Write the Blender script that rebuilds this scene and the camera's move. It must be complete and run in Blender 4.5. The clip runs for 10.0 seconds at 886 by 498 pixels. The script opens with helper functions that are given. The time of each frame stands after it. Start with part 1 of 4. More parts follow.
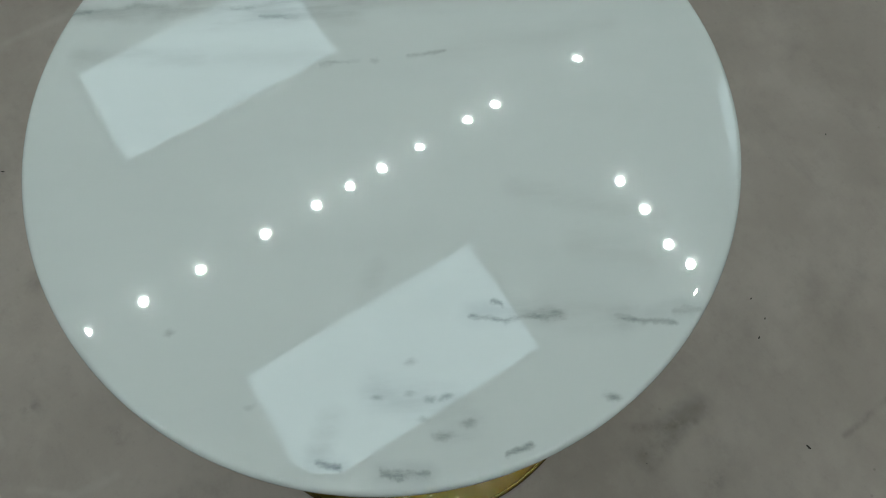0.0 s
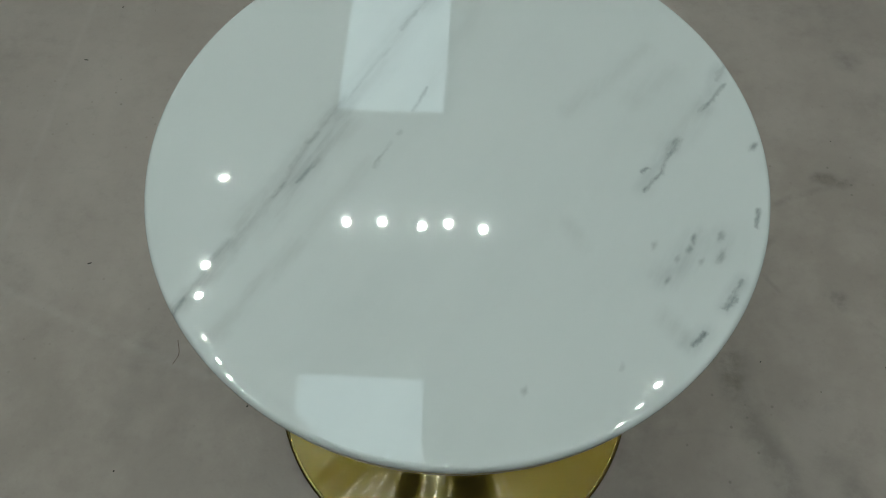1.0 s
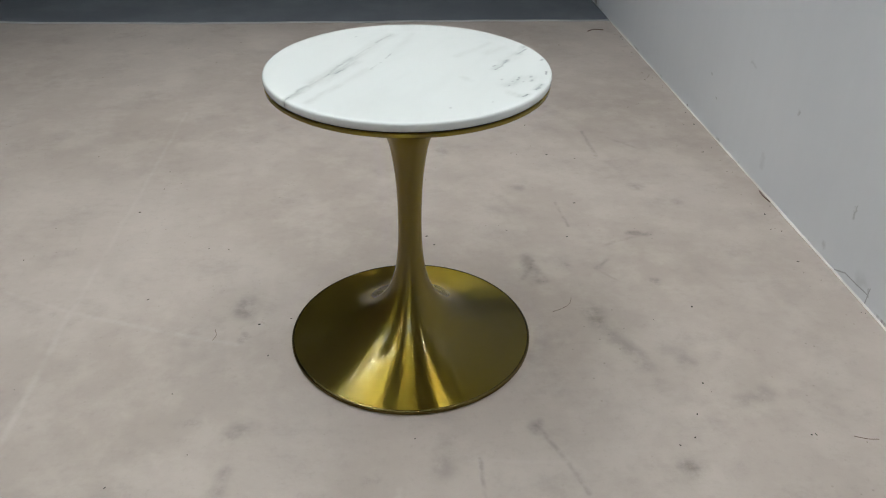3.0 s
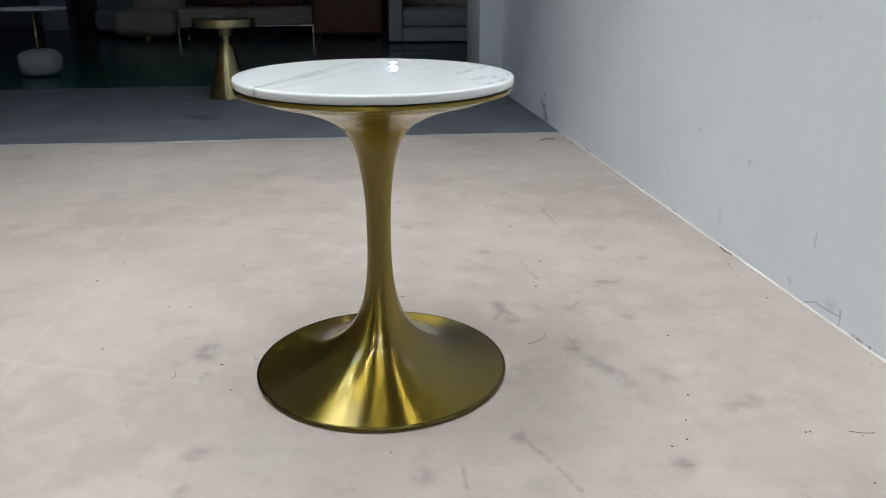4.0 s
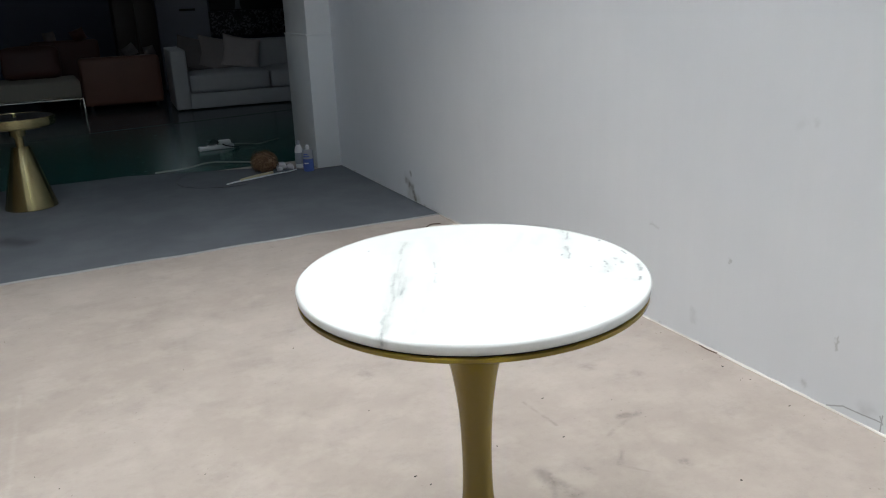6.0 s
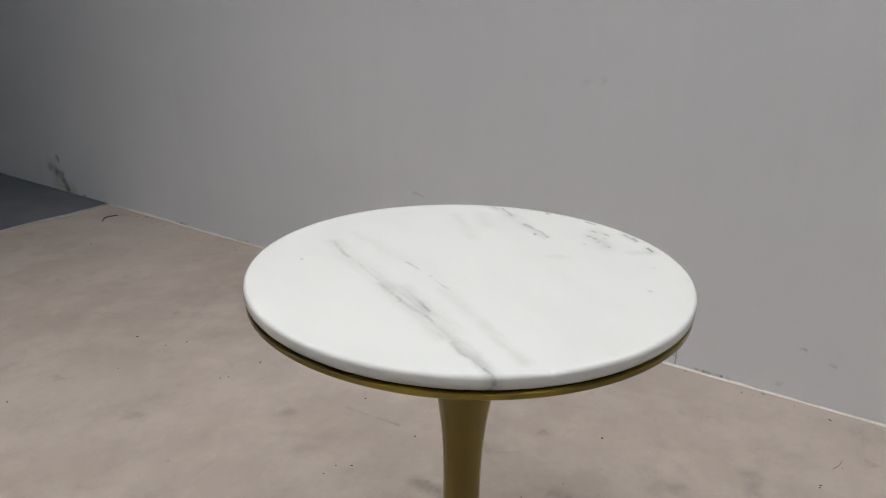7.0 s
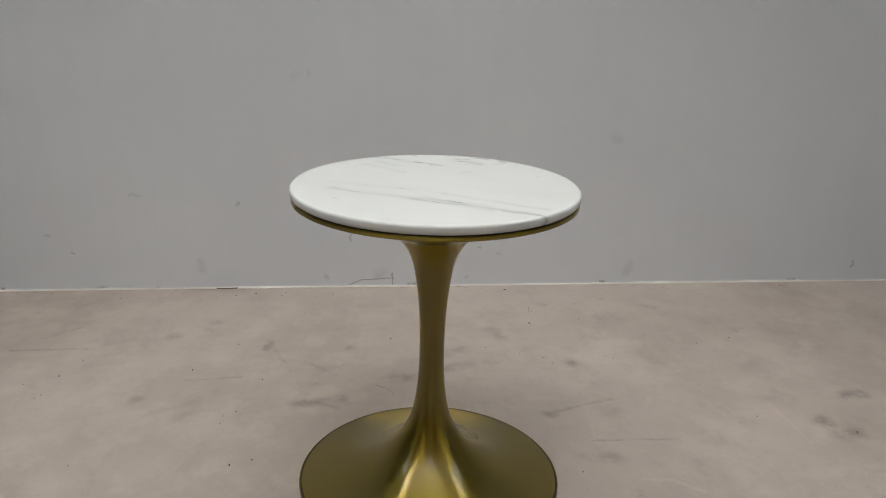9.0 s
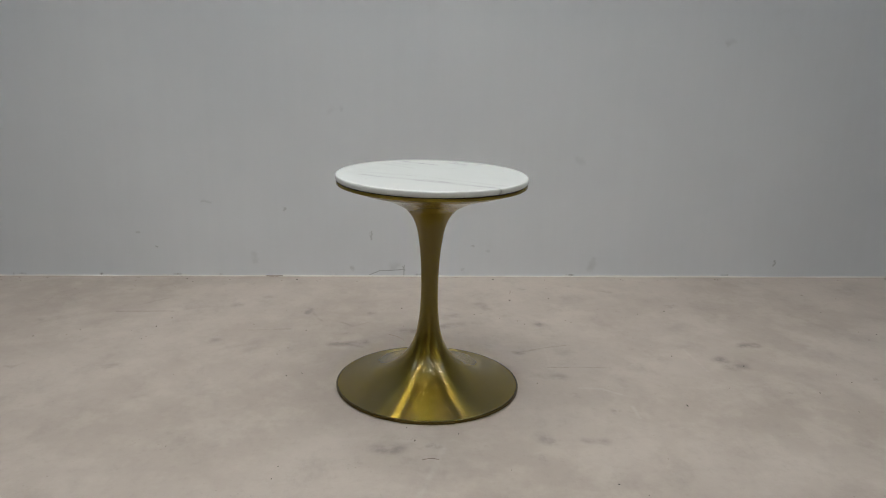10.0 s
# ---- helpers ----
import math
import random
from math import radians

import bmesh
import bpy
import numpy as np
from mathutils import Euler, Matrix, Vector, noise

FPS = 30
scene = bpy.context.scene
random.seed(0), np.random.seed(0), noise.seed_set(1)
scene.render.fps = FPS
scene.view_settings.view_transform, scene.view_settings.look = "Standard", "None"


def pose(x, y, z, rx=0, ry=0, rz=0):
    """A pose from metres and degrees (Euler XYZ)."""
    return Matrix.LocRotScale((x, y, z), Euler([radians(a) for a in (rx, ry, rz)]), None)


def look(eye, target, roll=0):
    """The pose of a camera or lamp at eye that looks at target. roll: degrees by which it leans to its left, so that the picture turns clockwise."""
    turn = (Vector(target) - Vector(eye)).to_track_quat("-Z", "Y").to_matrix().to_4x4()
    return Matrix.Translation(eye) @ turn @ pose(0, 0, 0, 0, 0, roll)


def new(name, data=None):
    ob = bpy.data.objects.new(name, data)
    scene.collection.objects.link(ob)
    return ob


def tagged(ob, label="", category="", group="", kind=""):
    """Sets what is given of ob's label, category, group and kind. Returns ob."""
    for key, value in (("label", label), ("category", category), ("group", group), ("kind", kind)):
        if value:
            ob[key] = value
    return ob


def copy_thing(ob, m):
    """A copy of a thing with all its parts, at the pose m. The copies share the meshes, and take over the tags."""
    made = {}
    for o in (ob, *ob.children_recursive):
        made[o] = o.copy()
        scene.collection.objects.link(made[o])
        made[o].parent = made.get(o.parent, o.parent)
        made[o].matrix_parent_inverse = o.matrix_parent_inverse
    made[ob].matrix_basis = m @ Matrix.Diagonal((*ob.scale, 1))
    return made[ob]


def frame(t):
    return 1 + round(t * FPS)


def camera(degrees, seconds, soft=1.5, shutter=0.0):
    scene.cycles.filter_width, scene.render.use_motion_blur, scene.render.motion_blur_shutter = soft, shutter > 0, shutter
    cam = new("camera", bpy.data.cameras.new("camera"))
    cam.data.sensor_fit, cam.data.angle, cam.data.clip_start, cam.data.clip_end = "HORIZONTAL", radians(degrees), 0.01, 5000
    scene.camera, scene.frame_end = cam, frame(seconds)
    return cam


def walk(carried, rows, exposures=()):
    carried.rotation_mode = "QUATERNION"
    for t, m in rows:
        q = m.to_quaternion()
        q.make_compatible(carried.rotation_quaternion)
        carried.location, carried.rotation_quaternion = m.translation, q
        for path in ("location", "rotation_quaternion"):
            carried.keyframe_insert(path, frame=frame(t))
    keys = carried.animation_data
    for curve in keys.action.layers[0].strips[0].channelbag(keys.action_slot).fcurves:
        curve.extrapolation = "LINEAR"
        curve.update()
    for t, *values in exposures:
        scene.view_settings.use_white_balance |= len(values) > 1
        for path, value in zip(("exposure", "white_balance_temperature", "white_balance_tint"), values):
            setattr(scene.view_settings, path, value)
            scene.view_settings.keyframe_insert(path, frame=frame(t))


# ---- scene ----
cam = camera(58.26, 10.0, soft=1.05)
PATH = [
    (0, (0.3031, -0.1411, 1.2935), (0.0143, 0.0535, 0.3561), 1.647),
    (0.2, (0.2359, -0.1953, 1.3104), (-0.0075, 0.0479, 0.3715), 0.993),
    (0.5, (0.1486, -0.2836, 1.3022), (-0.0180, 0.0346, 0.3690), 0.653),
    (0.7, (0.0732, -0.3427, 1.3201), (-0.0364, 0.0335, 0.4001), 0.360),
    (1, (0.0173, -0.4285, 1.3497), (-0.0161, 0.0230, 0.4580), -1.127),
    (1.2, (0.0010, -0.5080, 1.3629), (-0.0011, -0.0099, 0.4958), -1.959),
    (1.5, (-0.0086, -0.7003, 1.3523), (0.0136, -0.1258, 0.5341), -0.567),
    (1.7, (-0.0224, -0.8379, 1.3593), (0.0068, -0.2220, 0.5720), -0.122),
    (2, (-0.0482, -1.0190, 1.3688), (-0.0066, -0.3459, 0.6304), -0.055),
    (2.2, (-0.0750, -1.1536, 1.3908), (-0.0262, -0.4399, 0.6921), -0.013),
    (3.3, (-0.0648, -1.6910, 1.1653), (0.0228, -0.8132, 0.6944), 0.967),
    (3.5, (-0.0746, -1.7123, 1.0855), (0.0241, -0.8142, 0.6569), 0.822),
    (4, (-0.1037, -1.7384, 0.9280), (0.0318, -0.8072, 0.5897), 0.050),
    (4.3, (-0.1206, -1.7646, 0.8848), (0.0249, -0.8283, 0.5652), -0.264),
    (4.5, (-0.1391, -1.7555, 0.8752), (0.0081, -0.8171, 0.5625), -0.226),
    (4.8, (-0.2384, -1.7520, 0.9776), (-0.0958, -0.8093, 0.6759), -0.549),
    (5, (-0.3356, -1.7576, 1.0509), (-0.2025, -0.8110, 0.7573), -0.556),
    (5.5, (-0.5080, -1.5423, 1.1989), (-0.3035, -0.6046, 0.9180), -2.524),
    (5.7, (-0.5401, -1.3695, 1.1851), (-0.2578, -0.4539, 0.8987), -2.831),
    (6.8, (-0.8164, -0.6489, 1.1082), (-0.0904, -0.0532, 0.7645), 0.836),
    (7, (-0.8642, -0.5217, 1.0990), (-0.0778, -0.0080, 0.7561), 1.231),
    (7.5, (-0.9844, -0.2341, 1.1146), (-0.0888, 0.0632, 0.7836), 2.068),
    (8, (-1.1209, -0.0242, 1.1118), (-0.1799, 0.0599, 0.7840), 2.042),
    (8.5, (-1.2627, 0.0937, 1.1099), (-0.3200, 0.0381, 0.7809), 1.656),
    (9, (-1.5998, 0.1588, 1.1002), (-0.6572, 0.0542, 0.7833), 1.586),
    (9.5, (-2.0350, 0.1419, 1.0978), (-1.0838, 0.0424, 0.8057), 1.929),
    (10, (-2.4403, 0.1796, 1.1082), (-1.4772, 0.0929, 0.8536), 1.623),
]
EXPOSURES = [
    (0, -1.0, 5950, -6.5), (0.5, -1.06, 5920, -7), (1.0, -1.0, 6050, -7), (1.3, -0.88, 6150, -6), (1.5, -0.54, 6550, 0), (2.0, -0.38, 6420, 7), (2.2, -0.22, 6380, 7),
    (3.3, 0.28, 6120, 6), (3.5, 0.38, 6060, 6.5), (4.0, 0.67, 6020, 6), (4.5, 0.65, 6020, 6), (5.0, 0.68, 6000, 6), (5.5, 0.82, 6050, 7), (5.7, 0.81, 6080, 7),
    (6.8, 0.05, 6520, 12), (7.0, 0.0, 6530, 12.5), (7.5, -0.12, 6620, 11), (8.0, -0.16, 6700, 12), (8.5, -0.12, 6780, 13), (9, 0.0, 6600, 10), (9.5, 0.0, 6500, 8), (10, 0.05, 6430, 7),
]
walk(cam, [(t, look(eye, target, roll)) for t, eye, target, roll in PATH], EXPOSURES)

# ---- light levels ----
PANEL_GLOW = 3.9       # flat ceiling panels
SPOT_GLOW = 1020.0      # small lenses of the track lights

world = bpy.data.worlds.new("night")
world.use_nodes = True
world.node_tree.nodes["Background"].inputs["Color"].default_value = (0.01, 0.012, 0.016, 1)
world.node_tree.nodes["Background"].inputs["Strength"].default_value = 0.2
scene.world = world

# ---- sizes of the place ----
WALL_X = 1.231         # face of the long white wall
CEIL = 3.8
TOP = 0.7045           # height of the marble top
R_TOP = 0.300


# ---- node helpers ----
class Mat:
    def __init__(self, name):
        self.m = bpy.data.materials.new(name)
        self.m.use_nodes = True
        self.t = self.m.node_tree
        self.b = self.t.nodes["Principled BSDF"]

    def put(self, socket, v):
        if hasattr(v, "is_output"):
            self.t.links.new(v, socket)
        elif v is not None:
            socket.default_value = v

    def math(self, op, a, b=None, c=None, clamp=False):
        n = self.t.nodes.new("ShaderNodeMath")
        n.operation, n.use_clamp = op, clamp
        for s, v in zip(n.inputs, (a, b, c)):
            self.put(s, v)
        return n.outputs[0]

    def vec(self, op, a, b=None, scale=None, value=False):
        n = self.t.nodes.new("ShaderNodeVectorMath")
        n.operation = op
        self.put(n.inputs[0], a)
        if b is not None:
            self.put(n.inputs[1], b)
        if scale is not None:
            self.put(n.inputs["Scale"], scale)
        return n.outputs["Value"] if value else n.outputs["Vector"]

    def coords(self, kind="Object"):
        return self.t.nodes.new("ShaderNodeTexCoord").outputs[kind]

    def place(self):
        return self.t.nodes.new("ShaderNodeNewGeometry").outputs["Position"]

    def mapped(self, v, scale=(1, 1, 1), turn=(0, 0, 0)):
        n = self.t.nodes.new("ShaderNodeMapping")
        self.put(n.inputs["Vector"], v)
        n.inputs["Scale"].default_value = scale
        n.inputs["Rotation"].default_value = turn
        return n.outputs[0]

    def noise(self, v, scale, detail=4.0, rough=0.55, colour=False):
        n = self.t.nodes.new("ShaderNodeTexNoise")
        self.put(n.inputs["Vector"], v)
        n.inputs["Scale"].default_value, n.inputs["Detail"].default_value, n.inputs["Roughness"].default_value = scale, detail, rough
        return n.outputs["Color" if colour else "Fac"]

    def spots(self, v, scale, feature="F1"):
        n = self.t.nodes.new("ShaderNodeTexVoronoi")
        n.feature = feature
        self.put(n.inputs["Vector"], v)
        n.inputs["Scale"].default_value = scale
        return n.outputs["Distance"]

    def span(self, v, a, b, lo=0.0, hi=1.0, smooth=True):
        n = self.t.nodes.new("ShaderNodeMapRange")
        n.interpolation_type = "SMOOTHSTEP" if smooth else "LINEAR"
        self.put(n.inputs[0], v)
        for s, x in zip(n.inputs[1:5], (a, b, lo, hi)):
            s.default_value = x
        return n.outputs[0]

    def mix(self, f, a, b):
        n = self.t.nodes.new("ShaderNodeMix")
        n.data_type = "RGBA"
        self.put(n.inputs["Factor"], f)
        self.put(n.inputs["A"], a)
        self.put(n.inputs["B"], b)
        return n.outputs["Result"]

    def line(self, p, a, b, w, k=1.0):
        """A soft stroke of half-width w from a to b on p."""
        ab = (b[0] - a[0], b[1] - a[1], (b[2] - a[2]) if len(a) > 2 else 0.0)
        a3 = (a[0], a[1], a[2] if len(a) > 2 else 0.0)
        d = self.vec("SUBTRACT", p, a3)
        l2 = sum(x * x for x in ab) + 1e-9
        t = self.math("MULTIPLY", self.vec("DOT_PRODUCT", d, ab, value=True), 1 / l2, clamp=True)
        off = self.vec("SUBTRACT", d, self.vec("SCALE", ab, scale=t))
        return self.span(self.vec("LENGTH", off, value=True), 0.0, w, k, 0.0)

    def most(self, masks):
        out = None
        for m in masks:
            out = m if out is None else self.math("MAXIMUM", out, m)
        return out

    def bump(self, height, strength=0.2, distance=0.002):
        n = self.t.nodes.new("ShaderNodeBump")
        n.inputs["Strength"].default_value, n.inputs["Distance"].default_value = strength, distance
        self.put(n.inputs["Height"], height)
        self.t.links.new(n.outputs[0], self.b.inputs["Normal"])

    def done(self, colour=None, rough=None, metal=None, spec=None, **more):
        for key, v in (("Base Color", colour), ("Roughness", rough), ("Metallic", metal), ("Specular IOR Level", spec)):
            if v is not None:
                self.put(self.b.inputs[key], v)
        for key, v in more.items():
            self.put(self.b.inputs[key.replace("_", " ")], v)
        return self.m


def plain(name, colour, rough=0.6, metal=0.0, vary=0.12, scale=30.0, bump=0.0):
    """A simple surface with a little variation of tone at two scales."""
    k = Mat(name)
    p = k.coords()
    n = k.math("ADD", k.math("MULTIPLY", k.noise(p, scale), 0.5), k.math("MULTIPLY", k.noise(p, scale * 0.12), 0.5))
    low = tuple(c * (1 - vary) for c in colour) + (1,)
    high = tuple(min(1, c * (1 + vary)) for c in colour) + (1,)
    if bump:
        k.bump(k.noise(p, scale * 6), bump, 0.002)
    return k.done(k.mix(n, low, high), k.span(n, 0.3, 0.7, rough * 0.88, min(1, rough * 1.1)), metal)


def marble_material():
    k = Mat("white_marble")
    p0 = k.coords()
    warp = k.vec("SCALE", k.vec("SUBTRACT", k.noise(p0, 26, 5, 0.6, colour=True), (0.5, 0.5, 0.5)), scale=0.018)
    flat = k.vec("MULTIPLY", k.vec("ADD", p0, warp), (1, 1, 0))
    fine = k.vec("SCALE", k.vec("SUBTRACT", k.noise(p0, 120, 3, 0.6, colour=True), (0.5, 0.5, 0.5)), scale=0.004)
    p = k.vec("ADD", flat, k.vec("MULTIPLY", fine, (1, 1, 0)))
    # wide soft band of the main vein
    soft = k.most(k.line(p, a, b, w * 1.55, s) for a, b, w, s in (
        ((-0.240, -0.180), (-0.186, -0.082), 0.010, 0.75), ((-0.186, -0.082), (-0.160, -0.045), 0.020, 0.85),
        ((-0.160, -0.045), (-0.120, 0.035), 0.022, 0.7), ((-0.120, 0.035), (-0.060, 0.166), 0.017, 0.5),
        ((-0.060, 0.166), (-0.030, 0.215), 0.014, 0.55), ((-0.195, -0.190), (-0.140, -0.100), 0.010, 0.5),
        ((-0.140, -0.100), (-0.085, -0.015), 0.012, 0.28), ((-0.030, 0.080), (0.020, 0.215), 0.014, 0.2),
        ((0.110, 0.060), (0.190, 0.140), 0.012, 0.3), ((0.175, 0.078), (0.212, 0.113), 0.016, 0.28),
        ((0.108, -0.070), (0.121, -0.094), 0.010, 0.35), ((0.205, 0.025), (0.240, 0.065), 0.016, 0.4),
        ((0.200, -0.110), (0.250, -0.085), 0.030, 0.22), ((0.190, -0.160), (0.206, -0.178), 0.010, 0.5)))
    veins = [
        ((-0.241, -0.181), (-0.234, -0.163), 0.0042, 0.9), ((-0.222, -0.135), (-0.205, -0.106), 0.004, 0.4),
        ((-0.171, -0.056), (-0.163, -0.038), 0.004, 0.65), ((-0.150, -0.036), (-0.134, -0.012), 0.0035, 0.6),
        ((-0.147, 0.006), (-0.137, 0.023), 0.004, 0.6), ((-0.064, 0.160), (-0.052, 0.180), 0.005, 0.6),
        ((-0.076, -0.015), (-0.063, 0.011), 0.0033, 0.75), ((-0.058, 0.022), (-0.056, 0.026), 0.003, 0.6),
        ((-0.044, 0.050), (-0.032, 0.080), 0.0034, 0.6)]
    flecks = [
        ((0.177, -0.031), (0.196, -0.010), 0.0034, 0.9), ((0.196, -0.010), (0.206, 0.018), 0.004, 0.8),
        ((0.206, 0.018), (0.214, 0.032), 0.006, 0.8), ((0.178, -0.011), (0.184, -0.005), 0.003, 0.7),
        ((0.240, 0.064), (0.268, 0.100), 0.0036, 0.8), ((0.262, 0.105), (0.269, 0.124), 0.004, 0.5),
        ((0.211, -0.184), (0.220, -0.172), 0.0042, 1.0), ((0.242, -0.148), (0.252, -0.134), 0.004, 0.85),
        ((0.252, -0.134), (0.260, -0.121), 0.003, 0.6), ((0.282, -0.046), (0.280, -0.062), 0.0038, 0.8)]
    # the thin thread that runs on through the main vein
    thread = [
        ((-0.234, -0.163), (-0.222, -0.135)), ((-0.205, -0.106), (-0.186, -0.082)), ((-0.186, -0.082), (-0.171, -0.056)), ((-0.163, -0.038), (-0.147, 0.006)),
        ((-0.137, 0.023), (-0.112, 0.064)), ((-0.112, 0.064), (-0.080, 0.128)), ((-0.052, 0.180), (-0.030, 0.215))]
    dots = [
        ((0.286, 0.025), 0.005, 0.9), ((0.245, -0.077), 0.0042, 0.8), ((0.245, -0.095), 0.0046, 0.9), ((0.214, -0.088), 0.0034, 0.6),
        ((0.220, -0.079), 0.0034, 0.7), ((0.226, -0.101), 0.0038, 0.6), ((0.204, -0.099), 0.0034, 0.5), ((0.195, -0.123), 0.004, 0.55),
        ((0.186, -0.088), 0.0034, 0.5), ((0.067, -0.230), 0.0034, 0.45), ((0.150, -0.205), 0.003, 0.3), ((-0.110, 0.205), 0.003, 0.5)]
    strokes = [(a, b, w * 1.2, s * 0.62) for a, b, w, s in veins] + [(a, b, w * 1.1, s * 0.78) for a, b, w, s in flecks]
    strokes += [(a, b, 0.0055, 0.20) for a, b in thread]
    # the dots are drawn out along the veins, at 62 degrees
    along = k.mapped(k.mapped(p, (1, 1, 1), (0, 0, radians(-62))), (0.55, 1, 1))
    dots = [((0.55 * (x * math.cos(radians(62)) + y * math.sin(radians(62))), y * math.cos(radians(62)) - x * math.sin(radians(62)), 0), w * 1.2, s * 0.85) for (x, y), w, s in dots]
    hard = k.math("MAXIMUM", k.most(k.line(p, *stroke) for stroke in strokes), k.most(k.span(k.vec("DISTANCE", along, at, value=True), 0.0, w, s, 0.0) for at, w, s in dots))
    # cloudy grey round the flecks
    halo = k.most(k.line(flat, a, b, w, 0.34) for a, b, w in (
        ((0.178, -0.028), (0.206, 0.022), 0.015), ((0.242, 0.066), (0.268, 0.120), 0.014), ((0.192, -0.120), (0.228, -0.082), 0.022), ((0.245, -0.096), (0.246, -0.076), 0.016),
        ((0.209, -0.186), (0.222, -0.170), 0.014), ((0.242, -0.148), (0.260, -0.121), 0.013), ((-0.152, -0.040), (-0.112, 0.060), 0.018), ((-0.241, -0.181), (-0.205, -0.106), 0.012)))
    grain = k.span(k.noise(k.mapped(k.mapped(p0, (1, 1, 1), (0, 0, radians(-64))), (0.22, 1, 1)), 75, 5, 0.6), 0.36, 0.66)
    cloud = k.span(k.noise(k.mapped(k.mapped(p0, (1, 1, 1), (0, 0, radians(-60))), (0.35, 1, 1)), 11, 5, 0.6), 0.42, 0.75)
    body = k.mix(k.math("MULTIPLY", cloud, 0.35), (0.70, 0.722, 0.712, 1), (0.63, 0.652, 0.644, 1))
    band = k.math("MULTIPLY", soft, k.math("ADD", k.math("MULTIPLY", grain, 0.45), 0.32))
    body = k.mix(k.math("MULTIPLY", band, 0.66), body, (0.35, 0.352, 0.338, 1))
    body = k.mix(k.math("MULTIPLY", halo, k.math("ADD", k.math("MULTIPLY", grain, 0.6), 0.4)), body, (0.36, 0.385, 0.395, 1))
    wisp = k.span(k.noise(k.mapped(k.mapped(p0, (1, 1, 1), (0, 0, radians(-62))), (0.3, 1, 1)), 150, 4, 0.65), 0.34, 0.60, 0.30, 1.0)
    dark = k.math("MULTIPLY", hard, k.math("MULTIPLY", wisp, k.math("ADD", k.math("MULTIPLY", grain, 0.4), 0.6)))
    body = k.mix(k.math("MULTIPLY", dark, 0.95), body, (0.08, 0.09, 0.105, 1))
    k.done(body, k.span(k.noise(p0, 14), 0.3, 0.7, 0.004, 0.012), spec=0.70)
    # a trace of a duller polish, which gives the glints a soft edge
    bloom = k.t.nodes.new("ShaderNodeBsdfAnisotropic")
    bloom.inputs["Roughness"].default_value = 0.10
    both = k.t.nodes.new("ShaderNodeMixShader")
    both.inputs[0].default_value = 0.004
    k.t.links.new(k.b.outputs[0], both.inputs[1])
    k.t.links.new(bloom.outputs[0], both.inputs[2])
    k.t.links.new(both.outputs[0], k.t.nodes["Material Output"].inputs["Surface"])
    return k.m


def brass_material(name="brushed_brass", colour=(0.28, 0.200, 0.020), rough=0.30, stretch=0.84, dulling=0.08):
    """Spun metal: fine rings round the axis draw the glints out along the stem, under a thin clear lacquer."""
    k = Mat(name)
    p = k.coords()
    level = k.vec("MULTIPLY", p, (1, 1, 0))
    reach = k.vec("LENGTH", level, value=True)
    run = k.math("SUBTRACT", k.vec("DOT_PRODUCT", p, (0, 0, 1), value=True), reach)
    round_it = k.t.nodes.new("ShaderNodeCombineXYZ")
    k.put(round_it.inputs[2], run)
    ring = k.noise(k.mapped(round_it.outputs[0], (1, 1, 700)), 1.0, 3, 0.6)
    blot = k.noise(p, 7, 4)
    tan = k.t.nodes.new("ShaderNodeTangent")
    tan.direction_type, tan.axis = "RADIAL", "Z"
    low = tuple(c * 0.84 for c in colour) + (1,)
    tone = k.mix(k.math("ADD", k.math("MULTIPLY", ring, 0.5), k.math("MULTIPLY", blot, 0.5)), low, tuple(c * 1.06 for c in colour) + (1,))
    wave = k.t.nodes.new("ShaderNodeBump")
    wave.inputs["Strength"].default_value, wave.inputs["Distance"].default_value = 0.06, 0.0006
    k.put(wave.inputs["Height"], k.noise(k.vec("ADD", k.vec("SCALE", k.vec("NORMALIZE", level), scale=14.0), k.vec("SCALE", p, scale=6.0)), 1.0, 3))

    # faint ribs left by the polishing, running down the flare
    rib = k.t.nodes.new("ShaderNodeBump")
    rib.inputs["Strength"].default_value, rib.inputs["Distance"].default_value = 0.10, 0.0005
    k.put(rib.inputs["Height"], k.noise(k.vec("ADD", k.vec("SCALE", k.vec("NORMALIZE", level), scale=42.0), k.vec("SCALE", p, scale=4.0)), 1.0, 2))

    def gloss(tint, roughness, aniso, normal=None):
        n = k.t.nodes.new("ShaderNodeBsdfAnisotropic")
        k.put(n.inputs["Color"], tint)
        k.put(n.inputs["Roughness"], roughness)
        k.put(n.inputs["Anisotropy"], aniso)
        k.put(n.inputs["Normal"], normal)
        k.t.links.new(tan.outputs[0], n.inputs["Tangent"])
        return n.outputs[0]

    def blend(f, a, b):
        n = k.t.nodes.new("ShaderNodeMixShader")
        k.put(n.inputs[0], f)
        k.t.links.new(a, n.inputs[1])
        k.t.links.new(b, n.inputs[2])
        return n.outputs[0]

    brushed = gloss(tone, k.span(blot, 0.3, 0.7, rough * 0.94, rough * 1.06), stretch, rib.outputs[0])
    haze = tuple(min(1, c * 0.9 + 0.04) for c in colour) + (1,)
    metal = blend(dulling, brushed, gloss(haze, 0.6, 0.0))
    film = k.t.nodes.new("ShaderNodeFresnel")
    film.inputs["IOR"].default_value = 1.49
    lacquer = gloss((1.0, 0.98, 0.90, 1), 0.10, 0.82, wave.outputs[0])
    k.t.links.new(blend(film.outputs[0], metal, lacquer), k.t.nodes["Material Output"].inputs["Surface"])
    k.t.nodes.remove(k.b)
    return k.m


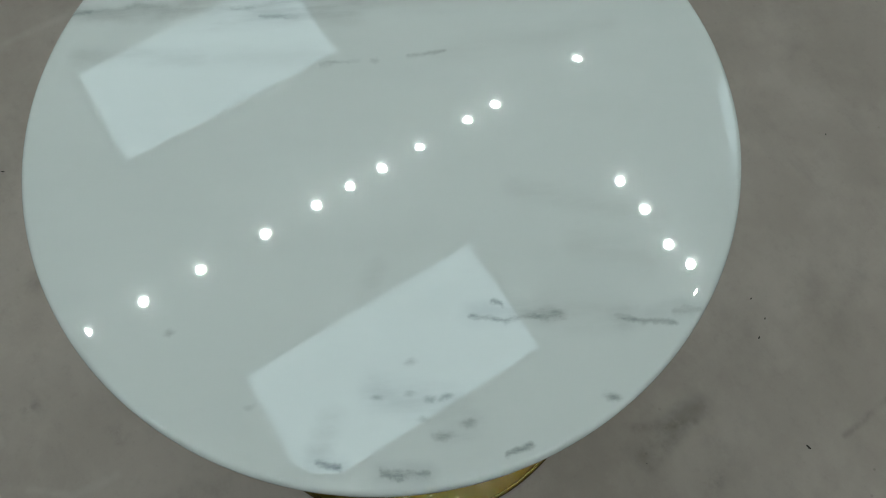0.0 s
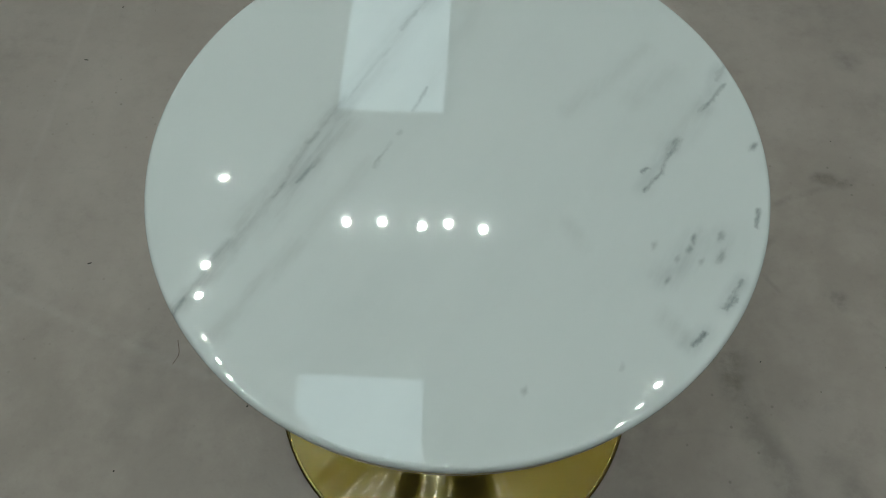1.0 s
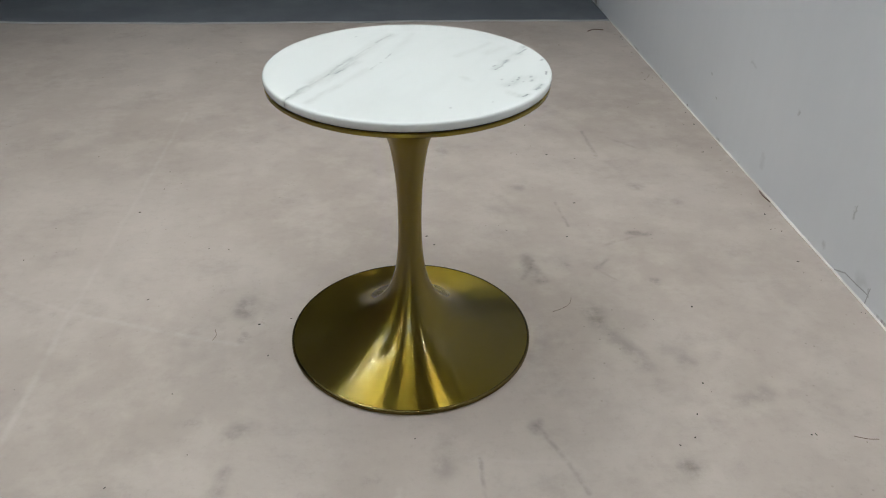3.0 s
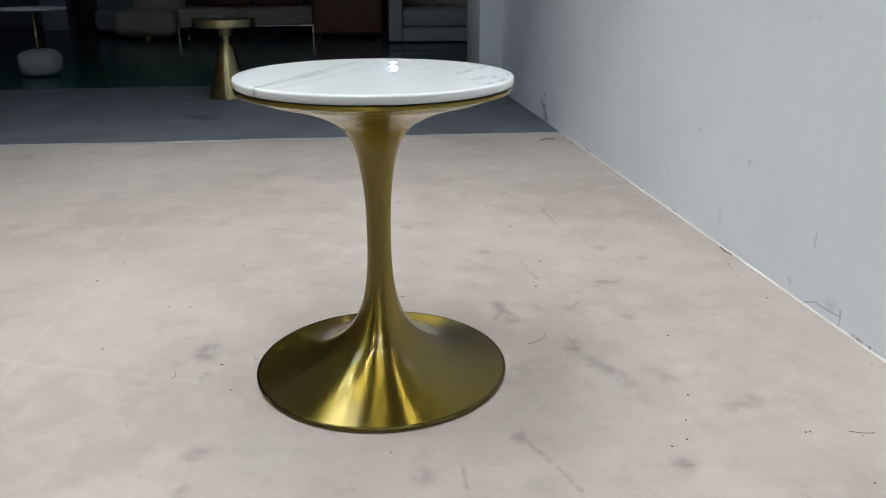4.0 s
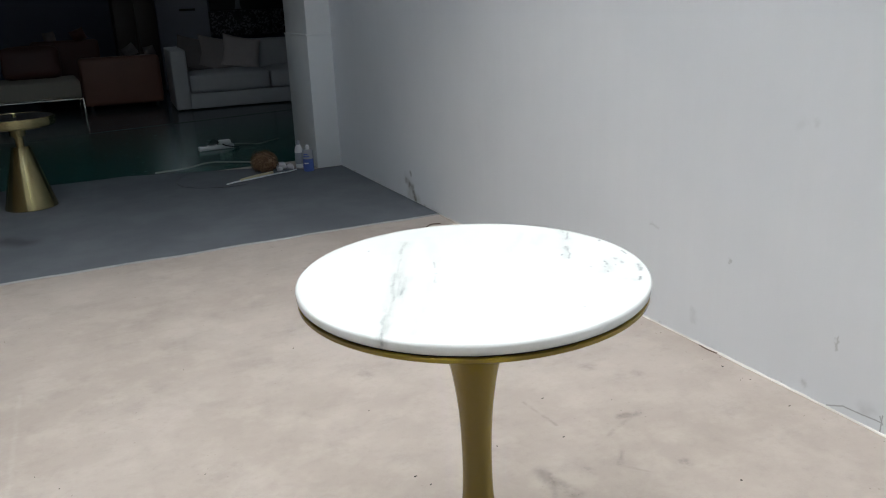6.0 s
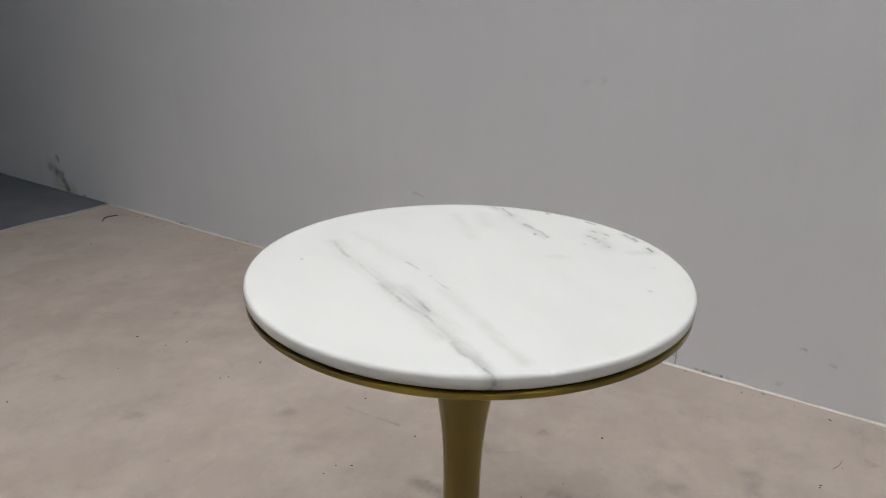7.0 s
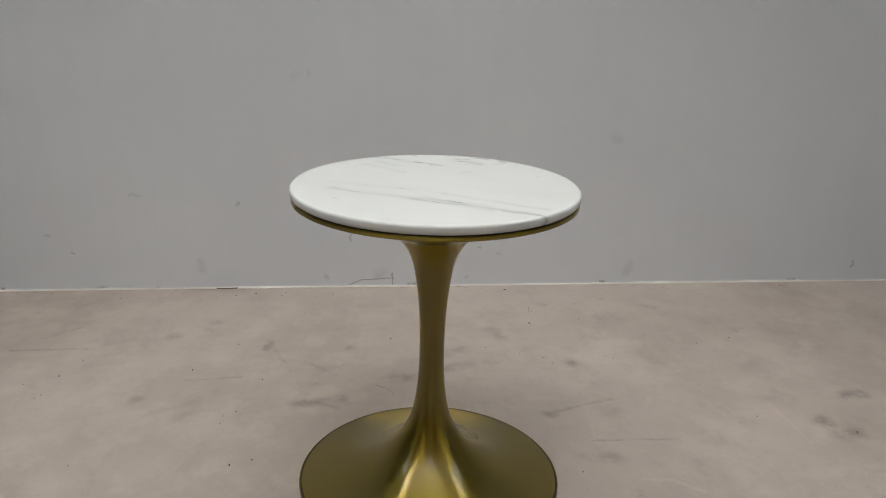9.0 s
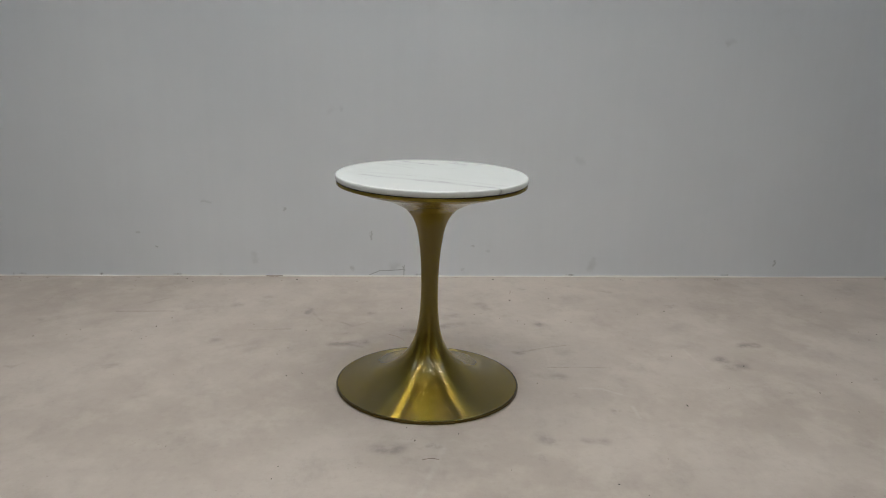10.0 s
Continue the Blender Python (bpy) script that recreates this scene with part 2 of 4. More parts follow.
def floor_material():
    k = Mat("cement_floor")
    p = k.place()
    flat = k.vec("MULTIPLY", p, (1, 1, 0))
    warp = k.vec("SCALE", k.vec("SUBTRACT", k.noise(p, 7, 4, 0.6, colour=True), (0.5, 0.5, 0.5)), scale=0.07)
    q = k.vec("MULTIPLY", k.vec("ADD", flat, warp), (1, 1, 0))
    big = k.noise(p, 1.1, 5, 0.6)
    mid = k.noise(p, 5.5, 6, 0.62)
    fine = k.noise(p, 90, 4, 0.6)
    c = k.mix(k.span(big, 0.32, 0.68), (0.354, 0.301, 0.264, 1), (0.434, 0.376, 0.335, 1))
    c = k.mix(k.math("MULTIPLY", k.span(mid, 0.42, 0.66), 0.43), c, (0.505, 0.445, 0.396, 1))
    dirt = k.span(k.noise(k.mapped(p, (1, 1.2, 1)), 4.2, 8, 0.70), 0.50, 0.76)
    c = k.mix(k.math("MULTIPLY", dirt, 0.34), c, (0.20, 0.172, 0.152, 1))
    scuff = k.span(k.noise(k.mapped(p, (2.0, 9.0, 1), (0, 0, 0.5)), 1.4, 6, 0.7), 0.60, 0.78)
    c = k.mix(k.math("MULTIPLY", scuff, 0.22), c, (0.23, 0.21, 0.195, 1))
    # darker stains that lie by the table
    marks = [k.line(q, a, b, w, s) for a, b, w, s in (
        ((0.490, 0.065), (0.486, 0.030), 0.045, 1.0), ((0.486, 0.03), (0.560, -0.16), 0.045, 0.55),
        ((0.70, 0.445), (0.75, 0.440), 0.024, 1.0), ((-0.434, 0.165), (-0.436, 0.125), 0.045, 0.8),
        ((0.568, -0.49), (0.572, -0.495), 0.035, 0.95), ((0.265, -0.345), (0.27, -0.355), 0.030, 0.85),
        ((0.18, -1.09), (0.175, -1.095), 0.045, 1.0), ((0.12, -1.11), (0.125, -1.14), 0.05, 0.75), ((0.32, -1.23), (0.32, -1.29), 0.035, 0.8),
        ((0.35, 0.33), (0.37, 0.21), 0.032, 0.65), ((-0.38, -0.31), (-0.40, -0.33), 0.045, 0.6), ((-0.40, -0.44), (-0.41, -0.50), 0.03, 0.6),
        ((0.82, -0.28), (0.75, -0.31), 0.04, 0.5), ((0.66, -0.17), (0.67, -0.18), 0.035, 0.45), ((0.81, 0.76), (0.82, 0.75), 0.035, 0.5), ((0.92, 0.64), (0.91, 0.63), 0.03, 0.6),
        ((0.40, 0.77), (0.40, 0.76), 0.03, 0.45), ((0.05, -0.41), (0.04, -0.47), 0.04, 0.5), ((0.16, 1.08), (0.17, 1.05), 0.03, 0.6), ((1.0, -0.88), (0.99, -0.90), 0.03, 0.4))]
    c = k.mix(k.math("MULTIPLY", k.most(marks), k.span(k.noise(p, 16, 5, 0.65), 0.33, 0.62, 0.1, 0.76)), c, (0.140, 0.124, 0.108, 1))
    # thin drag marks
    thin = k.vec("ADD", flat, k.vec("SCALE", warp, scale=0.35))
    drags = [k.line(thin, a, b, w, s) for a, b, w, s in (
        ((0.27, -0.36), (0.335, -0.545), 0.010, 0.6), ((0.122, -0.44), (0.122, -0.64), 0.008, 0.7), ((0.72, 0.43), (0.61, 0.39), 0.012, 0.5),
        ((0.59, 0.31), (0.55, 0.26), 0.014, 0.8), ((0.55, 0.26), (0.59, 0.20), 0.010, 0.6), ((0.73, 1.22), (0.73, 1.0), 0.012, 0.7), ((0.51, 0.66), (0.52, 0.50), 0.009, 0.6),
        ((0.81, 1.16), (0.90, 1.06), 0.014, 0.4), ((0.37, 0.31), (0.33, 0.22), 0.012, 0.6))]
    c = k.mix(k.math("MULTIPLY", k.most(drags), k.span(k.noise(p, 30, 4, 0.65), 0.34, 0.62, 0.08, 0.62)), c, (0.16, 0.14, 0.122, 1))
    # pale trowel joints
    seams = [k.line(k.vec("ADD", flat, k.vec("SCALE", warp, scale=0.25)), a, b, w, s) for a, b, w, s in (
        ((-0.905, -2.4), (-0.89, 0.15), 0.014, 0.8), ((-0.885, 0.15), (-0.84, 1.5), 0.012, 0.6),
        ((-1.09, 0.25), (-0.88, 0.14), 0.012, 0.7), ((-0.88, 0.14), (-0.44, -0.02), 0.014, 0.7),
        ((-0.048, -0.506), (-0.057, -0.578), 0.012, 0.9), ((-0.057, -0.578), (-0.101, -0.63), 0.010, 0.9),
        ((-0.19, -0.64), (-0.27, -0.64), 0.010, 0.9), ((0.28, -0.99), (0.08, -1.0), 0.010, 0.6), ((0.30, -0.46), (0.10, -0.44), 0.009, 0.4))]
    c = k.mix(k.math("MULTIPLY", k.math("MULTIPLY", k.most(seams), k.span(mid, 0.3, 0.65, 0.10, 1.0)), 0.46), c, (0.52, 0.475, 0.44, 1))
    smear = k.math("MULTIPLY", k.span(k.spots(k.vec("ADD", flat, k.vec("SCALE", warp, scale=1.2)), 4.2), 0.02, 0.16, 1.0, 0.0), k.span(k.noise(p, 22, 5, 0.7), 0.45, 0.7))
    c = k.mix(k.math("MULTIPLY", smear, 0.6), c, (0.17, 0.15, 0.135, 1))
    c = k.mix(k.math("MULTIPLY", k.span(fine, 0.6, 0.75), 0.18), c, (0.25, 0.225, 0.205, 1))
    # fine grain of the screed, tiny dark pits and pale dust
    grit = k.noise(p, 34, 7, 0.75)
    c = k.mix(k.math("MULTIPLY", k.span(grit, 0.50, 0.72), 0.15), c, (0.215, 0.185, 0.165, 1))
    c = k.mix(k.math("MULTIPLY", k.span(grit, 0.46, 0.28), 0.10), c, (0.56, 0.505, 0.46, 1))
    pits = k.math("MULTIPLY", k.span(k.spots(p, 38), 0.05, 0.14, 1.0, 0.0), k.span(k.noise(p, 3.1, 4), 0.5, 0.66))
    c = k.mix(k.math("MULTIPLY", pits, 0.4), c, (0.12, 0.105, 0.095, 1))
    k.bump(k.math("ADD", k.math("MULTIPLY", fine, 0.4), mid), 0.18, 0.003)
    return k.done(c, k.span(mid, 0.3, 0.7, 0.55, 0.72), spec=0.35)


def wall_material():
    k = Mat("white_wall_paint")
    p = k.place()
    big = k.noise(p, 0.8, 4, 0.55)
    mid = k.noise(p, 6, 5, 0.6)
    c = k.mix(k.span(big, 0.3, 0.7), (0.735, 0.752, 0.788, 1), (0.795, 0.81, 0.842, 1))
    flat = k.vec("MULTIPLY", p, (0, 1, 1))
    warp = k.vec("SCALE", k.vec("SUBTRACT", k.noise(p, 24, 4, 0.6, colour=True), (0.5, 0.5, 0.5)), scale=0.05)
    q = k.vec("MULTIPLY", k.vec("ADD", flat, warp), (0, 1, 1))
    marks = [k.line(q, (0, a[0], a[1]), (0, b[0], b[1]), w, s) for a, b, w, s in (
        ((0.28, 0.04), (0.285, 0.045), 0.016, 0.8), ((0.085, 0.05), (0.06, 0.06), 0.03, 0.5),
        ((0.19, 0.185), (0.192, 0.215), 0.008, 0.75), ((0.59, 0.33), (0.592, 0.335), 0.010, 0.7),
        ((0.74, 0.11), (0.735, 0.075), 0.022, 0.28), ((0.385, 0.78), (0.375, 0.785), 0.025, 0.3),
        ((0.33, 0.79), (0.327, 0.795), 0.016, 0.3), ((-0.78, 0.575), (-0.80, 0.565), 0.03, 0.2),
        ((3.14, 0.13), (3.06, 0.10), 0.05, 0.35), ((1.183, 0.142), (1.181, 0.143), 0.007, 1.0), ((-0.291, 0.154), (-0.298, 0.148), 0.008, 0.9), ((-0.361, 0.134), (-0.372, 0.131), 0.012, 0.6),
        ((-0.893, 0.072), (-0.88, 0.05), 0.03, 0.45), ((-1.814, 0.085), (-1.818, 0.055), 0.007, 0.9), ((-0.248, 0.038), (-0.252, 0.04), 0.012, 0.6), ((-1.476, 1.134), (-1.44, 1.133), 0.02, 0.35),
        ((0.597, 0.324), (0.598, 0.326), 0.008, 0.7), ((1.275, 0.213), (1.26, 0.21), 0.008, 0.6), ((0.93, 0.36), (0.97, 0.36), 0.010, 0.5))]
    c = k.mix(k.math("MULTIPLY", k.most(marks), k.span(mid, 0.3, 0.6, 0.2, 0.6)), c, (0.30, 0.30, 0.29, 1))
    # brown damp stain low on the wall beside the carpet
    soaked = k.vec("MULTIPLY", k.vec("ADD", flat, k.vec("SCALE", warp, scale=0.5)), (0, 1, 1))
    damp = [k.line(soaked, (0, a[0], a[1]), (0, b[0], b[1]), w, s) for a, b, w, s in (
        ((3.068, 0.170), (3.064, 0.158), 0.022, 0.8), ((3.132, 0.108), (3.10, 0.095), 0.034, 0.75), ((3.09, 0.092), (3.046, 0.082), 0.036, 0.95), ((3.04, 0.06), (3.012, 0.020), 0.032, 1.0))]
    rust = k.line(soaked, (0, 3.10, 0.035), (0, 2.985, 0.015), 0.06, 0.55)
    c = k.mix(k.math("MULTIPLY", rust, k.span(k.noise(p, 18, 5, 0.7), 0.35, 0.65, 0.3, 1.0)), c, (0.30, 0.26, 0.17, 1))
    c = k.mix(k.math("MULTIPLY", k.most(damp), k.span(k.noise(p, 30, 5, 0.7), 0.34, 0.60, 0.30, 0.85)), c, (0.12, 0.10, 0.075, 1))
    # hairline crack by the floor
    thin = k.vec("MULTIPLY", k.vec("ADD", flat, k.vec("SCALE", warp, scale=0.15)), (0, 1, 1))
    crack = [k.line(thin, (0, a[0], a[1]), (0, b[0], b[1]), 0.0035, 1.0) for a, b in (
        ((0.20, 0.008), (0.15, 0.028)), ((0.15, 0.028), (0.035, 0.034)), ((0.033, 0.055), (0.035, 0.008)), ((0.04, 0.05), (0.03, 0.03)))]
    c = k.mix(k.math("MULTIPLY", k.most(crack), 0.55), c, (0.12, 0.12, 0.12, 1))
    # shadow in the gaps here and there over the filler at the foot of the wall, painted dark
    split = k.t.nodes.new("ShaderNodeSeparateXYZ")
    k.put(split.inputs[0], p)
    gap_shade = k.math("MULTIPLY", k.span(split.outputs[2], 0.0115, 0.0165, 1.0, 0.0), k.span(k.noise(k.vec("MULTIPLY", p, (0, 1, 0)), 4.3, 5, 0.7), 0.56, 0.64))
    c = k.mix(k.math("MULTIPLY", gap_shade, 0.75), c, (0.16, 0.14, 0.125, 1))
    c = k.mix(k.math("MULTIPLY", k.span(k.noise(p, 2.2, 7, 0.7), 0.60, 0.80), 0.16), c, (0.45, 0.45, 0.44, 1))
    # faint upright laps of the roller
    lap = k.span(k.noise(k.vec("MULTIPLY", p, (1, 1, 0.04)), 22, 4, 0.6), 0.3, 0.7)
    c = k.mix(k.math("MULTIPLY", lap, 0.045), c, (0.60, 0.61, 0.63, 1))
    k.bump(k.math("ADD", k.noise(p, 45, 3), k.math("MULTIPLY", big, 2.0)), 0.12, 0.002)
    return k.done(c, 0.62, spec=0.3)


def carpet_material():
    k = Mat("grey_carpet")
    p = k.place()
    weave = k.noise(p, 320, 2, 0.7)
    wear = k.noise(p, 2.6, 6, 0.65)
    c = k.mix(k.span(wear, 0.35, 0.7), (0.114, 0.122, 0.137, 1), (0.146, 0.155, 0.171, 1))
    stain = k.line(k.vec("MULTIPLY", p, (1, 1, 0)), (-0.93, 3.50), (-0.84, 3.40), 0.13, 1.0)
    c = k.mix(k.math("MULTIPLY", stain, k.span(wear, 0.36, 0.56)), c, (0.06, 0.06, 0.065, 1))
    c = k.mix(k.math("MULTIPLY", weave, 0.45), c, (0.12, 0.127, 0.14, 1))
    k.bump(weave, 0.5, 0.004)
    return k.done(c, 0.95, spec=0.1)


def epoxy_material(name, colour, far):
    k = Mat(name)
    p = k.place()
    n = k.noise(p, 1.7, 6, 0.6)
    c = k.mix(k.span(n, 0.35, 0.7), colour + (1,), far + (1,))
    dust = k.span(k.noise(p, 14, 6, 0.7), 0.55, 0.8)
    c = k.mix(k.math("MULTIPLY", dust, 0.25), c, (0.14, 0.15, 0.15, 1))
    k.bump(n, 0.05, 0.01)
    return k.done(c, k.span(dust, 0, 1, 0.20, 0.5), spec=0.42)


def glow_material(name, colour, strength):
    k = Mat(name)
    k.b.inputs["Emission Color"].default_value = colour + (1,)
    k.b.inputs["Emission Strength"].default_value = strength
    return k.done(colour + (1,), 0.5)


MARBLE = marble_material()
BRASS = brass_material()
BRASS_PALE = brass_material("pale_brass", (0.46, 0.39, 0.18), 0.26, 0.8, 0.15)
RIM = plain("polished_brass", (0.135, 0.100, 0.030), 0.2, 1.0, vary=0.08, scale=20)
FLOOR = floor_material()
WALL = wall_material()
CARPET = carpet_material()
GREEN = epoxy_material("green_epoxy_floor", (0.009, 0.078, 0.062), (0.016, 0.098, 0.080))
BLUE_GREY = epoxy_material("blue_grey_floor", (0.045, 0.060, 0.072), (0.062, 0.080, 0.094))
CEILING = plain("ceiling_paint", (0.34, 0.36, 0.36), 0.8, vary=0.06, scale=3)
DARK_WALL = plain("dark_wall_paint", (0.13, 0.145, 0.205), 0.7, vary=0.12, scale=4)
# brown picked for what the brass mirrors, not a known paint
UNSEEN_BROWN = plain("unseen_wall_brown", (0.22, 0.15, 0.095), 0.7, vary=0.12, scale=4)
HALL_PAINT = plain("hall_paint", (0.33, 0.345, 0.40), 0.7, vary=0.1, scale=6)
PILLAR = plain("pillar_paint", (0.74, 0.755, 0.77), 0.6, vary=0.06, scale=8, bump=0.05)
CAULK = plain("white_caulk", (0.86, 0.84, 0.80), 0.6, vary=0.1, scale=40, bump=0.2)
FRAY = plain("carpet_backing", (0.33, 0.325, 0.32), 0.9, vary=0.2, scale=60)
BLACK = plain("black_rubber", (0.012, 0.012, 0.012), 0.6)
BLACK_PAINT = plain("black_metal_paint", (0.02, 0.02, 0.022), 0.4)
CHROME = plain("steel", (0.62, 0.61, 0.58), 0.25, 1.0)
PANEL_LIGHT = glow_material("light_panel_diffuser", (0.80, 0.91, 1.0), PANEL_GLOW)
SPOT_LIGHT = glow_material("spot_lens", (1.0, 0.97, 0.92), SPOT_GLOW)
LAMP_LIGHT = glow_material("lamp_bar", (0.86, 0.92, 1.0), 45.0)
WHITE_PLASTIC = plain("white_plastic", (0.74, 0.75, 0.75), 0.4)
BLUE_LABEL = plain("blue_print", (0.075, 0.125, 0.42), 0.35)
GREY_LABEL = plain("grey_print", (0.30, 0.32, 0.36), 0.4)
STONE = plain("grey_stone", (0.30, 0.30, 0.30), 0.85, vary=0.25, scale=24, bump=0.4)
CREAM = plain("cream_boucle", (0.40, 0.38, 0.32), 0.95, vary=0.14, scale=120, bump=0.5)
OFFWHITE = plain("off_white_linen", (0.70, 0.71, 0.73), 0.9, vary=0.10, scale=90, bump=0.3)
GREYCLOTH = plain("grey_cloth", (0.26, 0.27, 0.29), 0.92, vary=0.14, scale=90, bump=0.3)
TAUPE = plain("taupe_velvet", (0.34, 0.30, 0.29), 0.9, vary=0.16, scale=60, bump=0.3)
TAUPE_DARK = plain("dark_taupe_velvet", (0.20, 0.175, 0.17), 0.9, vary=0.16, scale=60, bump=0.3)
BLUSH = plain("blush_linen", (0.54, 0.49, 0.48), 0.9, vary=0.12, scale=90, bump=0.3)
SOFA_LINEN = plain("sofa_linen", (0.56, 0.57, 0.585), 0.9, vary=0.12, scale=90, bump=0.3)
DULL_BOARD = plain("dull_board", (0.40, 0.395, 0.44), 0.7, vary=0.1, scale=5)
RUST = plain("rust_leather", (0.098, 0.037, 0.029), 0.55, vary=0.2, scale=26, bump=0.2)
TAN = plain("tan_leather", (0.21, 0.098, 0.068), 0.5, vary=0.18, scale=26, bump=0.2)
DARKWOOD = plain("dark_wood", (0.036, 0.021, 0.015), 0.5, vary=0.3, scale=12)
STRAW = plain("straw_twine", (0.33, 0.205, 0.125), 0.9, vary=0.3, scale=60)
STRAW_DARK = plain("dark_straw", (0.19, 0.11, 0.064), 0.9, vary=0.5, scale=40)
PALE_WOOD = plain("pale_wood", (0.55, 0.48, 0.30), 0.6)
GREY_CABLE = plain("grey_cable", (0.30, 0.30, 0.28), 0.6)
DARK_WIRE = plain("dark_wire", (0.055, 0.055, 0.06), 0.6)
PAPER = plain("white_paper", (0.62, 0.61, 0.62), 0.8, vary=0.08, scale=6)
THREAD = plain("brown_thread", (0.15, 0.10, 0.08), 0.9, vary=0.3, scale=60)
JOINT = plain("joint_filler", (0.10, 0.115, 0.105), 0.8, vary=0.5, scale=9)
DIRT = plain("dirt_crumbs", (0.045, 0.038, 0.032), 0.9, vary=0.5, scale=60)


# ---- mesh helpers ----
def empty(name, x=0, y=0, z=0, rz=0):
    ob = new(name)
    ob.matrix_basis = pose(x, y, z, 0, 0, rz)
    ob.empty_display_size = 0.1
    return ob


def mesh(name, bm, material, smooth=True):
    me = bpy.data.meshes.new(name)
    bm.normal_update()
    bm.to_mesh(me)
    bm.free()
    if material:
        me.materials.append(material)
    if smooth:
        me.polygons.foreach_set("use_smooth", [True] * len(me.polygons))
        me.set_sharp_from_angle(angle=radians(38))
    return me


def part(name, bm, material, parent=None, label="", at=None, smooth=True):
    ob = new(name, mesh(name, bm, material, smooth))
    if at is not None:
        ob.matrix_basis = at
    ob.parent = parent
    return tagged(ob, label)


def lathe(profile, seg=96):
    """A turned body; profile is (radius, height), radius 0 closes it."""
    bm = bmesh.new()
    rings = []
    for r, z in profile:
        if r < 1e-6:
            rings.append([bm.verts.new((0, 0, z))])
        else:
            rings.append([bm.verts.new((r * math.cos(a), r * math.sin(a), z)) for a in (2 * math.pi * i / seg for i in range(seg))])
    for a, b in zip(rings, rings[1:]):
        for i in range(seg):
            j = (i + 1) % seg
            if len(a) == 1:
                bm.faces.new((a[0], b[j], b[i]))
            elif len(b) == 1:
                bm.faces.new((a[i], a[j], b[0]))
            else:
                bm.faces.new((a[i], a[j], b[j], b[i]))
    bmesh.ops.recalc_face_normals(bm, faces=bm.faces)
    return bm


def box(x0, x1, y0, y1, z0, z1, bevel=0.0, seg=2):
    bm = bmesh.new()
    bmesh.ops.create_cube(bm, size=1)
    for v in bm.verts:
        v.co = ((x0 + x1) / 2 + v.co.x * (x1 - x0), (y0 + y1) / 2 + v.co.y * (y1 - y0), (z0 + z1) / 2 + v.co.z * (z1 - z0))
    if bevel:
        bmesh.ops.bevel(bm, geom=list(bm.edges), offset=bevel, segments=seg, profile=0.5, affect="EDGES")
    return bm


def cushion(w, d, h, round_by=0.05, puff=0.03, seed=0):
    """A soft block about its base centre, swollen on its faces."""
    bm = bmesh.new()
    bmesh.ops.create_cube(bm, size=1)
    bmesh.ops.subdivide_edges(bm, edges=list(bm.edges), cuts=7, use_grid_fill=True)
    for v in bm.verts:
        p = Vector((v.co.x * w, v.co.y * d, v.co.z * h))
        inner = Vector((max(-w / 2 + round_by, min(w / 2 - round_by, p.x)), max(-d / 2 + round_by, min(d / 2 - round_by, p.y)),
                        max(-h / 2 + round_by, min(h / 2 - round_by, p.z))))
        off = p - inner
        if off.length > 1e-6:
            p = inner + off.normalized() * min(round_by, off.length)
        u, s, t = v.co.x * 2, v.co.y * 2, v.co.z * 2
        p.z += puff * t * (1 - u * u) * (1 - s * s)
        p.y += puff * s * (1 - u * u) * (1 - t * t) * 0.7
        p += 0.006 * noise.noise_vector(p * 7 + Vector((seed * 3.1, 0, 0)))
        v.co = p + Vector((0, 0, h / 2))
    return bm


def tube(points, r, seg=8):
    """A round cord along points."""
    bm = bmesh.new()
    rings = []
    for i, p in enumerate(points):
        a, b = Vector(points[max(0, i - 1)]), Vector(points[min(len(points) - 1, i + 1)])
        d = (b - a).normalized()
        u = d.cross(Vector((0.21, 0.33, 0.92))).normalized()
        w = d.cross(u)
        rings.append([bm.verts.new(Vector(p) + r * (math.cos(t) * u + math.sin(t) * w)) for t in (2 * math.pi * k / seg for k in range(seg))])
    for a, b in zip(rings, rings[1:]):
        for k in range(seg):
            bm.faces.new((a[k], a[(k + 1) % seg], b[(k + 1) % seg], b[k]))
    bm.faces.new(rings[0][::-1])
    bm.faces.new(rings[-1])
    return bm


def glide(points, n=12):
    """A smooth run of points through the given ones."""
    out = []
    P = [Vector(p) for p in points]
    P = [2 * P[0] - P[1]] + P + [2 * P[-1] - P[-2]]
    for a, b, c, d in zip(P, P[1:], P[2:], P[3:]):
        for i in range(n):
            t = i / n
            out.append(0.5 * (2 * b + (c - a) * t + (2 * a - 5 * b + 4 * c - d) * t * t + (3 * b - a - 3 * c + d) * t ** 3))
    return out + [P[-2]]


def setting(name, bm, material, label, category):
    ob = part(name, bm, material, smooth=False)
    return tagged(ob, label, category, kind="structure")


# ---- the room ----
setting("floor", box(-6, WALL_X + 0.2, -4.8, 4.70, -0.2, 0), FLOOR, "stained beige-grey cement floor with pale trowel joints", "floor")
setting("floor_green", box(-6, 4.5, 4.70, 7.1, -0.2, -0.001), GREEN, "glossy dark green epoxy floor in the unlit hall", "floor")
setting("floor_hall", box(-6, 4.5, 7.1, 12, -0.2, -0.002), BLUE_GREY, "dusty blue-grey epoxy floor of the unlit hall", "floor")
setting("wall_east", box(WALL_X, WALL_X + 0.2, -4.8, 4.32, 0, CEIL), WALL, "scuffed white-painted plaster wall meeting the floor", "wall")
# never in view; white so that it throws light back on the brass
setting("unseen_wall_south", box(-6, WALL_X + 0.2, -5.0, -4.8, 0, CEIL), PILLAR, "unseen white wall closing the room, brightening the brass", "wall")
# these two brown walls are never in view, added to darken the brass
setting("unseen_wall_return", box(-6.2, -4.0, 4.2, 4.4, 0, CEIL), UNSEEN_BROWN, "unseen brown wall joining the added west wall to the hall", "wall")
